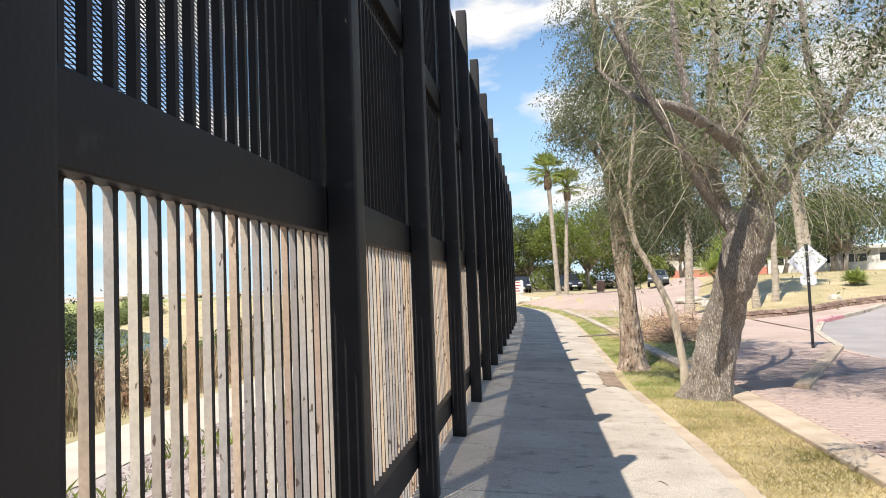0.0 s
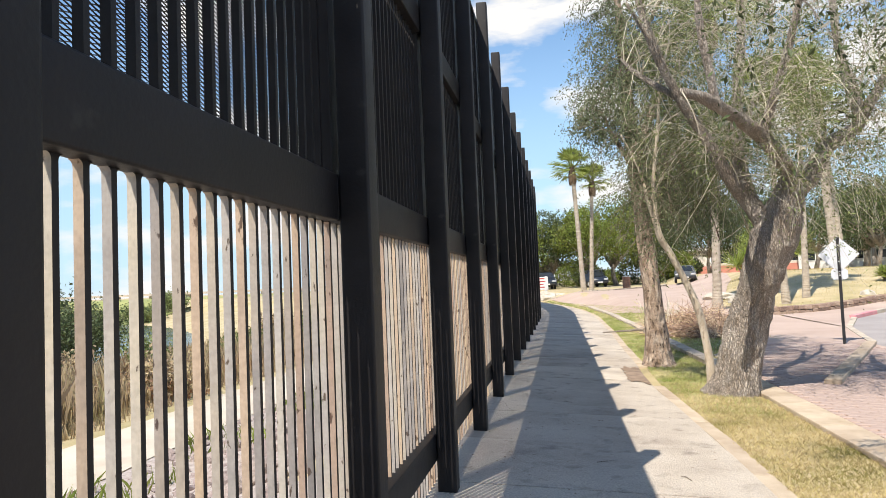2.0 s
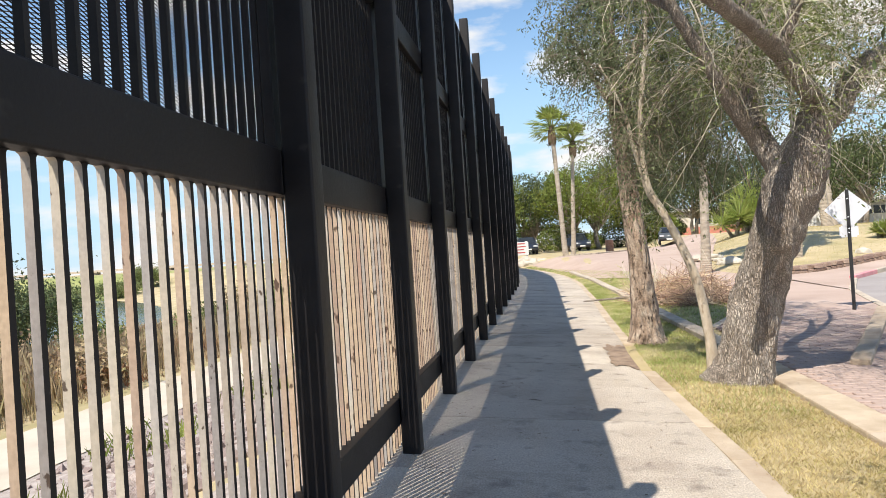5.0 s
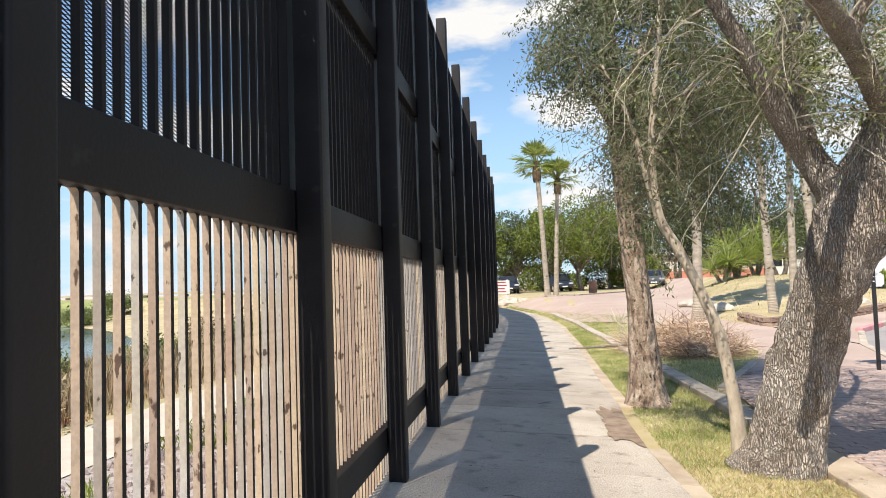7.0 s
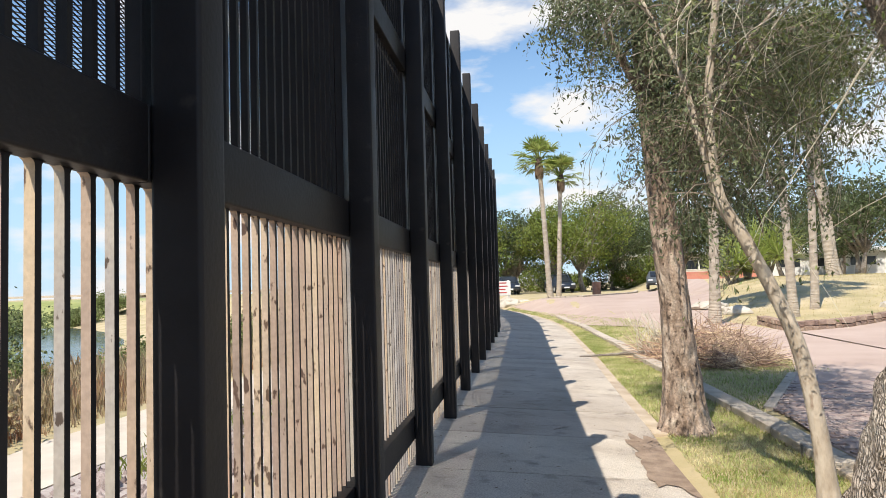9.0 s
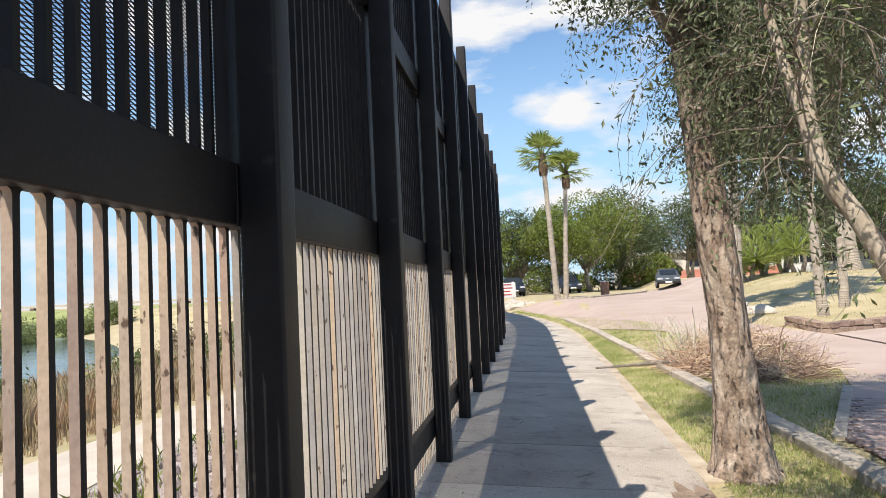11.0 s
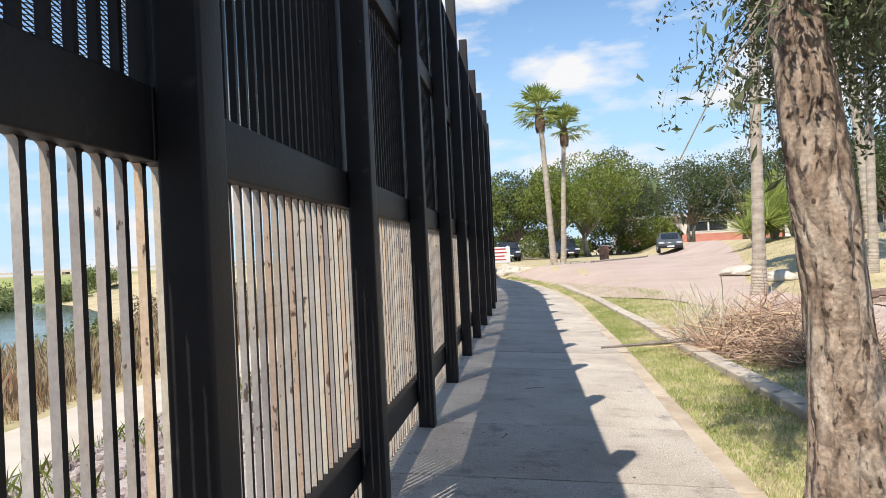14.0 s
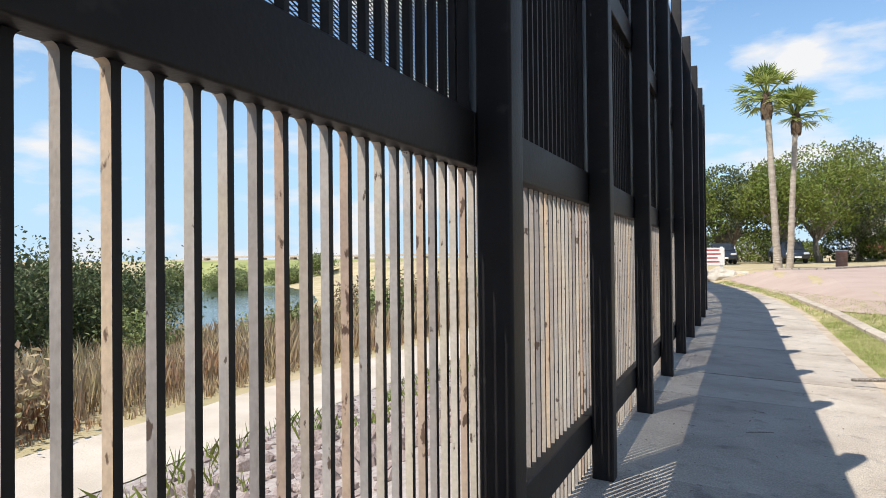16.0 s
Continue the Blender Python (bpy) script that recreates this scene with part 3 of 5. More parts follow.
# ---- kerbs ----
def kerb_run(name, line, width, top, depth, label, group, material=KERB, lengths=1.5, lift=0.0):
    """A kerb of cast stones laid along a line of (x, y)."""
    kerb = thing(name, (*line[0], land(*line[0])), label, "kerb", group)
    inv = Matrix.Translation(-Vector(kerb.location))
    for (xa, ya), (xb, yb) in zip(line, line[1:]):
        d = Vector((xb - xa, yb - ya, 0))
        n = max(1, round(d.length / lengths))
        for i in range(n):
            a, b = Vector((xa, ya, 0)) + d * (i / n), Vector((xa, ya, 0)) + d * ((i + 1) / n)
            bm = boxed((-width / 2, 0.002, -depth), (width / 2, d.length / n - 0.002, top), 0.018, 2)
            for v in bm.verts:
                v.co.z += 0.006 * noise.noise(Vector((a.x, a.y * 2 + v.co.y, 1)))
                v.co.x += 0.006 * noise.noise(Vector((a.y * 3, v.co.y * 2, 4)))
            ob = part("kerb_stone", bm, material, kerb)
            za, zb = land(a.x, a.y) + lift, land(b.x, b.y) + lift
            ob.matrix_basis = inv @ Matrix.Translation((a.x, a.y, za)) @ Matrix.Rotation(math.atan2(-d.x, d.y), 4, "Z") @ Matrix.Rotation(
                math.atan2(zb - za, d.length / n), 4, "X")
    return kerb


kerb_run("kerb", [(2.80, -6), (2.78, 8), (2.76, 11.9)], 0.36, 0.06, 0.3, "flush tan concrete kerb band between verge and paving", "kerbs", material=EDGING)
kerb_run("kerb", [(2.70, 11.9), (2.68, 14), (2.58, 18), (2.42, 22), (2.40, 24.5)], 0.25, 0.10, 0.3, "weathered raised concrete kerb between verge and road", "kerbs", lengths=2.8)
kerb_run("kerb", [(2.40, 24.5), (2.1, 31.0), (1.5, 37.0)], 0.25, 0.08, 0.3, "sunken end of the concrete kerb in the grass", "kerbs", lengths=2.8)
kerb_run("kerb", [(3.75, 10.85), (5.2, 13.75), (6.5, 16.4)], 0.22, 0.11, 0.1, "pale concrete kerb bar across the paving", "kerbs", material=EDGING, lengths=2.2)
kerb_run("kerb", [(6.75, 16.9), (7.75, 20.8), (9.0, 23.7)], 0.16, 0.055, 0.1, "concrete kerb round the side street", "kerbs")
kerb_run("kerb", [(8.95, 23.7), (10.2, 25.2)], 0.18, 0.12, 0.1, "faded red painted kerb", "kerbs", material=REDPAINT)
kerb_run("kerb", [(10.2, 25.2), (12.8, 28.0), (22, 29.7)], 0.18, 0.12, 0.1, "concrete kerb round the side street", "kerbs")
kerb_run("kerb", [(3.05, 14.9), (4.55, 18.2)], 0.14, 0.05, 0.1, "narrow concrete kerb edging the grass", "kerbs")
kerb_run("kerb", [(-0.8, 47.5), (1.5, 46.9), (3.4, 47.5), (7.2, 55.2), (8.1, 58), (9.5, 66)], 0.25, 0.12, 0.1, "low kerb along the far side of the road", "kerbs", lengths=3)


# ---- trees ----
def tree_from(name, limbs, bark, label, seed, twigs, leaves, leaf_len, leaf_wid, leaf_mat, droop, sides=28, twig_len=0.9, rough=0.16, fork=3, spread=1.0,
              twig_mat=TWIG, tuft=0.16, min_z=2.2, bare=0.0, cut=None):
    """A tree of given main limbs (lists of x, y, z, radius); boughs, twigs and leaves grow from them by chance."""
    rng = random.Random(seed)
    nrng = np.random.default_rng(seed)
    base = Vector(limbs[0][0][:3])
    tree = thing(name, base, label, "tree")
    bm = bmesh.new()
    carriers = []
    for j, limb in enumerate(limbs):
        line = smooth_line(limb, (30 if sides > 50 else 18) if j == 0 else 9)
        pts = [Vector(p[:3]) - base for p in line]
        radii = [max(0.006, p[3]) for p in line]
        if j == 0:
            for i in range(len(radii)):
                h = pts[i].z
                radii[i] *= 1 + 0.35 * math.exp(-max(0, h) / 0.16)
        tube(bm, pts, radii, sides if j == 0 else 12, rough, seed=seed)
        for i, p in enumerate(pts):
            if p.z + base.z > (max(min_z, bare) if j == 0 else min_z) and radii[i] < 0.16:
                carriers.append((p, (pts[min(i + 1, len(pts) - 1)] - pts[max(0, i - 1)]).normalized()))
    trunk = part("trunk", bm, bark, tree, smooth=True)
    # boughs
    bm = bmesh.new()
    ends = []
    for _ in range(twigs):
        p, d = rng.choice(carriers)
        while cut and cut(p + base):
            p, d = rng.choice(carriers)
        first, forks = len(ends), []
        p = p.copy()
        way = (d * 0.5 + Vector((rng.gauss(0, 1), rng.gauss(0, 1), rng.gauss(0.25, 0.7))) * 0.8 * spread).normalized()
        length = twig_len * rng.uniform(0.5, 1.6)
        r = rng.uniform(0.004, 0.011)
        pts, radii = [p.copy()], [r]
        for s in range(6):
            way = (way + Vector((rng.gauss(0, 0.22), rng.gauss(0, 0.22), rng.gauss(-droop, 0.18)))).normalized()
            p = p + way * length / 6
            pts.append(p.copy())
            radii.append(max(0.0022, r * (1 - (s + 1) / 6.6)))
            if s >= 1:
                ends.append((p.copy(), way.copy()))
            if s in (2, 4) and fork:
                for _f in range(fork - 1):
                    w2, q = (way + Vector((rng.gauss(0, 0.7), rng.gauss(0, 0.7), rng.gauss(-droop, 0.4)))).normalized(), p.copy()
                    sp, sr = [q.copy()], [r * 0.45]
                    for _s in range(4):
                        w2 = (w2 + Vector((rng.gauss(0, 0.25), rng.gauss(0, 0.25), rng.gauss(-droop * 1.6, 0.15)))).normalized()
                        q = q + w2 * length / 7
                        sp.append(q.copy())
                        sr.append(max(0.0016, r * 0.4 * (1 - (_s + 1) / 4.6)))
                        ends.append((q.copy(), w2.copy()))
                    forks.append((sp, sr))
        if cut and any(cut(e[0] + base) for e in ends[first:]):
            del ends[first:]
            continue
        tube(bm, pts, radii, 4, cap=False)
        for sp, sr in forks:
            tube(bm, sp, sr, 3, cap=False)
    tagged(part("twig_tangle", bm, twig_mat, tree, "tangle of thin pale twigs"), kind="stuff")
    if leaves:
        pick = nrng.integers(0, len(ends), leaves)
        c = np.array([ends[i][0][:] for i in pick]) + nrng.normal(size=(leaves, 3)) * tuft
        a = rand_dirs(nrng, leaves, down=droop * 4)
        b = np.cross(a, rand_dirs(nrng, leaves))
        b /= np.linalg.norm(b, axis=1, keepdims=True) + 1e-9
        size = nrng.uniform(0.6, 1.3, (leaves, 1))
        cards("crown", c, a * size * leaf_len / 2, b * size * leaf_wid / 2, tree, leaf_mat)
    return tree


# the leaning giant beside the walk
tree_from("leaning_tree", [
    [(2.33, 10.40, -0.25, 0.33), (2.38, 10.36, 0.15, 0.295), (2.46, 10.3, 0.53, 0.275), (2.58, 10.2, 1.01, 0.265), (2.70, 10.0, 1.55, 0.275), (2.88, 9.9, 2.0, 0.28), (3.0, 9.85, 2.4, 0.22), (3.08, 9.8, 2.7, 0.15)],
    [(2.82, 9.95, 1.9, 0.12), (2.65, 10.1, 2.26, 0.10), (2.28, 9.9, 2.79, 0.085), (1.98, 9.7, 3.28, 0.077), (1.67, 9.5, 3.74, 0.066), (1.35, 9.3, 4.4, 0.06), (1.1, 9.2, 5.3, 0.035)],
    [(2.95, 9.85, 2.35, 0.14), (3.05, 9.75, 2.65, 0.11), (2.55, 9.2, 3.12, 0.088), (1.79, 8.3, 3.39, 0.075), (1.41, 7.9, 3.43, 0.05)],
    [(1.85, 8.35, 3.38, 0.06), (1.8, 8.3, 3.7, 0.05), (1.7, 8.2, 4.2, 0.04), (1.65, 8.1, 5.2, 0.02)],
    [(2.75, 9.95, 2.1, 0.14), (2.58, 10.1, 2.51, 0.115), (2.53, 10.3, 3.28, 0.095), (2.64, 10.4, 4.31, 0.08), (2.75, 10.5, 5.2, 0.065), (2.7, 10.6, 6.8, 0.04)],
    [(3.0, 9.85, 2.4, 0.14), (3.27, 9.8, 2.64, 0.12), (3.54, 9.9, 3.06, 0.10), (3.99, 10.0, 3.35, 0.09), (4.0, 10.1, 3.75, 0.08), (3.93, 10.3, 4.45, 0.06), (3.9, 10.4, 5.6, 0.035)],
    [(3.99, 10.0, 3.35, 0.08), (4.37, 10.0, 3.99, 0.06), (4.8, 10.0, 4.7, 0.04), (5.4, 10.1, 5.2, 0.025)],
    [(2.55, 9.2, 3.12, 0.06), (2.8, 8.9, 4.0, 0.05), (3.0, 8.6, 5.0, 0.035), (3.2, 8.4, 6.0, 0.02)],
    [(2.53, 10.3, 3.4, 0.07), (3.1, 11.0, 4.2, 0.055), (3.5, 11.7, 5.2, 0.04), (3.6, 12.2, 6.3, 0.025)],
    [(1.67, 9.5, 3.74, 0.05), (1.2, 9.8, 4.2, 0.04), (1.0, 10.0, 4.5, 0.015)],
    [(1.35, 9.3, 4.4, 0.04), (1.0, 9.0, 4.9, 0.02)],
], BARK, "leaning gnarled tree with deeply furrowed grey bark and bare twigs", 11, 700, 46000, 0.045, 0.016, LEAF, 0.16, sides=72, twig_len=1.1, rough=0.22, tuft=0.06, min_z=2.6,
   cut=lambda p: p.x < 0.85 or p.z < 4.6 and abs(p.x + 0.30 * (p.z - 0.8) - 2.5) < 0.3 and abs(p.y + 0.665 * (p.z - 0.8) - 10.2) < 0.7)

# the upright tree with flaking bark
tree_from("flaking_bark_tree", [
    [(1.75, 13.65, -0.28, 0.285), (1.75, 13.66, 0.25, 0.225), (1.72, 13.68, 0.9, 0.19), (1.66, 13.7, 1.8, 0.165), (1.57, 13.72, 3.0, 0.14), (1.49, 13.75, 4.4, 0.12), (1.42, 13.8, 6.0, 0.09), (1.35, 13.9, 7.5, 0.05)],
    [(1.53, 13.73, 3.6, 0.09), (1.9, 13.6, 4.6, 0.07), (2.4, 13.4, 5.4, 0.05), (2.8, 13.3, 6.2, 0.03)],
    [(1.53, 13.75, 3.5, 0.06), (1.15, 13.5, 4.1, 0.04), (0.95, 13.3, 4.5, 0.025), (0.75, 13.1, 4.6, 0.012)],
    [(1.55, 13.73, 3.2, 0.06), (1.9, 14.2, 4.0, 0.05), (2.5, 14.6, 4.6, 0.03), (3.0, 14.9, 4.9, 0.02)],
    [(1.46, 13.75, 5.0, 0.07), (1.7, 14.1, 5.8, 0.05), (2.1, 14.4, 6.4, 0.03)],
    [(1.57, 13.72, 2.9, 0.05), (2.0, 13.2, 3.5, 0.04), (2.6, 12.9, 3.9, 0.03), (3.2, 12.8, 4.0, 0.02)],
    [(1.45, 13.75, 5.4, 0.06), (1.9, 13.2, 6.2, 0.04), (2.3, 12.8, 6.8, 0.03)],
    [(1.57, 13.72, 2.9, 0.06), (2.1, 14.4, 3.3, 0.045), (2.8, 15.2, 3.35, 0.035), (3.3, 16.0, 2.8, 0.02), (3.6, 16.4, 2.1, 0.012)],
    [(1.56, 13.72, 3.1, 0.06), (2.2, 14.0, 3.7, 0.045), (3.0, 14.3, 3.6, 0.03), (3.5, 14.6, 2.9, 0.015), (3.8, 14.8, 2.2, 0.01)],
    [(1.54, 13.73, 3.4, 0.06), (1.9, 14.8, 4.0, 0.045), (2.5, 16.0, 4.0, 0.03), (2.8, 17.0, 3.2, 0.015), (2.9, 17.5, 2.3, 0.01)],
    [(1.52, 13.73, 3.8, 0.06), (2.4, 14.4, 4.6, 0.045), (3.5, 15.0, 4.7, 0.03), (4.4, 15.6, 4.2, 0.015)],
], BARK_PALE, "upright tree with flaking tan bark and drooping grey leaves", 23, 820, 88000, 0.058, 0.023, LEAF_GREY, 0.22, sides=40, twig_len=0.95, rough=0.13, twig_mat=TWIG_DARK, min_z=2.0, tuft=0.05, bare=4.2,
   cut=lambda p: p.x < 0.05 or p.z < 2.05 or (p.x < 1.28 and p.z < 3.6))

# the slim stem that bends between them
tree_from("slim_stem_tree", [
    [(2.16, 10.98, -0.25, 0.075), (2.12, 10.98, 0.3, 0.062), (2.0, 11.0, 1.0, 0.055), (1.72, 11.05, 1.7, 0.05), (1.52, 11.1, 2.15, 0.05), (1.5, 11.1, 2.9, 0.035), (1.62, 11.1, 3.9, 0.025), (1.7, 11.2, 5.0, 0.015)],
    [(1.52, 11.1, 2.1, 0.032), (1.4, 11.1, 2.6, 0.028), (1.3, 11.15, 3.1, 0.02), (1.05, 11.2, 3.7, 0.012)],
    [(1.5, 11.1, 2.7, 0.025), (1.75, 11.2, 3.2, 0.02), (2.1, 11.3, 3.6, 0.012)],
], SAPLING, "slim bent sapling with pale bark", 37, 110, 7000, 0.055, 0.016, LEAF_GREY, 0.2, sides=16, twig_len=0.7, rough=0.06, min_z=2.0, tuft=0.06, twig_mat=TWIG_DARK)

# the tree beside the road whose boughs hang in from above
tree_from("roadside_tree", [
    [(6.3, 4.6, -0.3, 0.30), (6.25, 4.65, 1.2, 0.25), (6.1, 4.9, 2.6, 0.22), (6.0, 5.2, 3.6, 0.17), (5.8, 5.5, 5.0, 0.12), (5.6, 5.8, 6.4, 0.06)],
    [(6.05, 5.0, 3.2, 0.12), (5.4, 5.7, 4.0, 0.09), (4.7, 6.4, 4.3, 0.06), (4.1, 7.0, 4.25, 0.04), (3.5, 7.4, 4.1, 0.02)],
    [(6.0, 5.2, 3.6, 0.12), (6.3, 6.3, 4.4, 0.08), (6.4, 7.6, 4.7, 0.05), (6.2, 8.8, 4.6, 0.03)],
    [(6.0, 5.3, 3.8, 0.1), (7.0, 5.6, 4.7, 0.07), (8.0, 6.2, 5.3, 0.04)],
    [(5.8, 5.5, 5.0, 0.08), (4.9, 5.0, 5.8, 0.06), (4.1, 4.4, 6.3, 0.03)],
    [(6.1, 4.9, 2.9, 0.09), (4.9, 4.7, 3.75, 0.06), (3.6, 4.6, 4.0, 0.04), (2.6, 4.6, 3.85, 0.025), (1.9, 4.7, 3.6, 0.012)],
], BARK, "broad roadside tree with dark hanging leaves", 51, 330, 26000, 0.06, 0.022, LEAF_DARK, 0.2, twig_len=1.0, twig_mat=BARK, min_z=2.8, tuft=0.06)


def palm(name, x, y, height, lean, radius, crown, label, seed, flare=0.35, fronds=34):
    """A fan palm: ringed trunk, hanging dead skirt, stiff fans on stalks."""
    rng = random.Random(seed)
    z = land(x, y) - 0.1
    tree = thing(name, (x, y, z), label, "palm tree")
    bm = bmesh.new()
    line = smooth_line([(0, 0, 0, radius * (1 + flare)), (lean * 0.18, 0, height * 0.12, radius * 1.1), (lean * 0.5, 0, height * 0.5, radius * 0.92), (lean, 0, height, radius * 0.8)], 26)
    pts, radii = [Vector(p[:3]) for p in line], [p[3] * (1.03 if i % 2 else 0.97) for i, p in enumerate(line)]
    tube(bm, pts, radii, 14, 0.08, seed=seed)
    part("trunk", bm, PALM_BARK, tree, smooth=False)
    if not crown:
        return tree
    top = pts[-1]
    c, a, b = [], [], []
    stalk = bmesh.new()
    for f in range(fronds):
        az = rng.uniform(0, 2 * math.pi)
        el = rng.uniform(-0.25, 1.4)
        d = Vector((math.cos(az) * math.cos(el), math.sin(az) * math.cos(el), math.sin(el)))
        tip = top + d * crown * rng.uniform(0.45, 0.6)
        tube(stalk, [top, top + d * crown * 0.3 + Vector((0, 0, 0.05)), tip], [0.035, 0.028, 0.02], 4, cap=False)
        side = d.cross(Vector((0, 0, 1))).normalized()
        up = side.cross(d)
        for s in range(19):
            ang = (s - 9) / 9 * 1.55
            w = (d * math.cos(ang) + side * math.sin(ang) + up * rng.uniform(-0.1, 0.15)).normalized()
            w.z -= 0.25 * rng.random() + 0.12
            ln = crown * rng.uniform(0.36, 0.55) * (1 - 0.25 * abs(s - 9) / 9)
            c.append(tip + w * ln / 2)
            a.append(w * ln / 2)
            b.append(up.cross(w).normalized() * 0.045 * crown / 2)
    tagged(part("stalk_tuft", stalk, PALM_LEAF, tree), kind="stuff")
    tagged(cards("frond_head", np.array([v[:] for v in c]), np.array([v[:] for v in a]), np.array([v[:] for v in b]), tree, PALM_LEAF), kind="stuff")
    nrng = np.random.default_rng(seed)
    n = 260
    az, h = nrng.uniform(0, 6.28, n), nrng.uniform(0, 1, n)
    r = radius * 0.9 + 0.10 * crown * np.sin(h * 2.6) * 0.5
    cc = np.stack([top.x + np.cos(az) * r, top.y + np.sin(az) * r, top.z + 0.1 - h * crown * 0.5], 1)
    aa = np.stack([np.cos(az) * 0.1, np.sin(az) * 0.1, -np.ones(n)], 1) * crown * 0.13
    bb = np.stack([-np.sin(az), np.cos(az), np.zeros(n)], 1) * 0.06
    cards("dead_skirt", cc, aa, bb, tree, PALM_DEAD, "brown dead skirt of old fronds")
    return tree


palm("fan_palm", 1.62, 48, 8.4, -0.42, 0.165, 1.95, "tall fan palm, slightly leaning, shaggy green head", 5)
palm("fan_palm", 2.1, 48.6, 7.5, 0.4, 0.145, 1.75, "tall slim fan palm beside its twin", 6)
palm("fan_palm", 5.9, 28.2, 11.5, 0.35, 0.15, 2.4, "tall bare palm trunk with rough ringed base", 7, flare=0.6)
palm("fan_palm", 8.95, 30.0, 8.5, -0.3, 0.14, 2.2, "palm trunk with orange-brown bark on the lawn", 8)
palm("fan_palm", 10.15, 31.4, 9.0, 0.2, 0.13, 2.2, "grey palm trunk on the lawn", 9)
palm("fan_palm", 17.5, 47.0, 9.5, -0.8, 0.26, 2.3, "leaning palm near the white building", 10)
palm("fan_palm", 16.1, 44.0, 11.0, -0.9, 0.24, 2.3, "slim leaning palm near the white building", 12)


def bushy_tree(name, x, y, height, width, trunk_h, leaf_mat, label, seed, leaves=13000, leaf=0.21, lobes=26, stems=2, lift=0.3):
    """A broad park tree: forked trunk, limbs, and a crown of leafy lobes with gaps between."""
    rng, nrng = random.Random(seed), np.random.default_rng(seed)
    tree = thing(name, (x, y, land(x, y) - 0.05), label, "tree")
    bm = bmesh.new()
    blobs = []
    for i in range(lobes):
        az, rr = rng.uniform(0, 2 * math.pi), width / 2 * math.sqrt(rng.random()) * 0.78
        zz = trunk_h + (height - trunk_h) * (0.10 + 0.72 * rng.random() ** 0.8 * (1 - 0.45 * rr / (width / 2)))
        blobs.append((Vector((math.cos(az) * rr, math.sin(az) * rr, zz)), rng.uniform(0.16, 0.27) * width))
    for s in range(stems):
        sx, sy = rng.uniform(-0.4, 0.4) * (stems > 1), rng.uniform(-0.4, 0.4) * (stems > 1)
        tube(bm, [(sx, sy, -0.1), (sx * 1.6 + rng.uniform(-.2, .2), sy * 1.4, trunk_h * 0.6), (sx * 2.4, sy * 2, trunk_h * 1.25)],
             [0.035 * height * 0.6 + 0.05, 0.03 * height * 0.5 + 0.04, 0.09], 10, 0.15, seed=seed)
        for c, r in blobs[s::stems]:
            st = Vector((sx * 2.0, sy * 1.7, trunk_h))
            tube(bm, [st, st.lerp(c, 0.5) + Vector((0, 0, 0.3)), c], [0.11, 0.07, 0.03], 6, 0.1)
    part("trunk", bm, BARK, tree, smooth=True)
    per = leaves // lobes
    cs = []
    for c, r in blobs:
        d = rand_dirs(nrng, per)
        rad = r * nrng.uniform(0.35, 1.0, (per, 1)) ** 0.45
        p = np.array(c[:]) + d * rad * np.array([1.1, 1.1, 0.75])
        p += nrng.normal(size=p.shape) * 0.12
        cs.append(p)
    c = np.concatenate(cs)
    n = len(c)
    a = rand_dirs(nrng, n, 0.3)
    b = np.cross(a, rand_dirs(nrng, n))
    b /= np.linalg.norm(b, axis=1, keepdims=True) + 1e-9
    s = nrng.uniform(0.6, 1.4, (n, 1))
    cards("crown", c, a * s * leaf / 2, b * s * leaf * 0.3, tree, leaf_mat)
    return tree


WOOD = [  # x, y, height, width, trunk height, leaf, seed
    (-5.5, 70, 8.6, 8.0, 1.7, LEAF_BRIGHT, 1), (-1.0, 74, 8.8, 8.0, 1.8, LEAF_DARK, 2), (2.6, 72, 8.8, 7.0, 1.9, LEAF_BRIGHT, 3),
    (6.2, 76, 10.4, 8.5, 2.2, LEAF_BRIGHT, 4), (9.5, 82, 11.4, 8.5, 2.4, LEAF_DARK, 5), (17.5, 86, 9.6, 9.0, 2.2, LEAF_DARK, 6),
    (22.5, 84, 10.2, 9.0, 2.2, LEAF_DARK, 7), (27.5, 82, 10.5, 9.5, 2.3, LEAF_DARK, 8), (33.5, 84, 10.0, 9.0, 2.2, LEAF_DARK, 9),
    (-12, 80, 9.5, 10, 1.5, LEAF_DARK, 10), (13.0, 97, 10.5, 9.0, 2.4, LEAF_BRIGHT, 11), (39, 78, 9.5, 10, 2.0, LEAF_DARK, 12),
    (46, 70, 9.0, 10, 2.0, LEAF_DARK, 13), (25.5, 62, 8.2, 9.0, 2.0, LEAF_DARK, 14), (33, 58, 8.5, 9.0, 2.0, LEAF_DARK, 15), (-20, 92, 10, 12, 1.5, LEAF_DARK, 16)]
for x, y, h, w, th, lm, sd in WOOD:
    bushy_tree("park_tree", x, y, h * 1.1, w, th * 0.85, lm, "dense bright green park tree" if lm is LEAF_BRIGHT else "dense dark green park tree", sd)


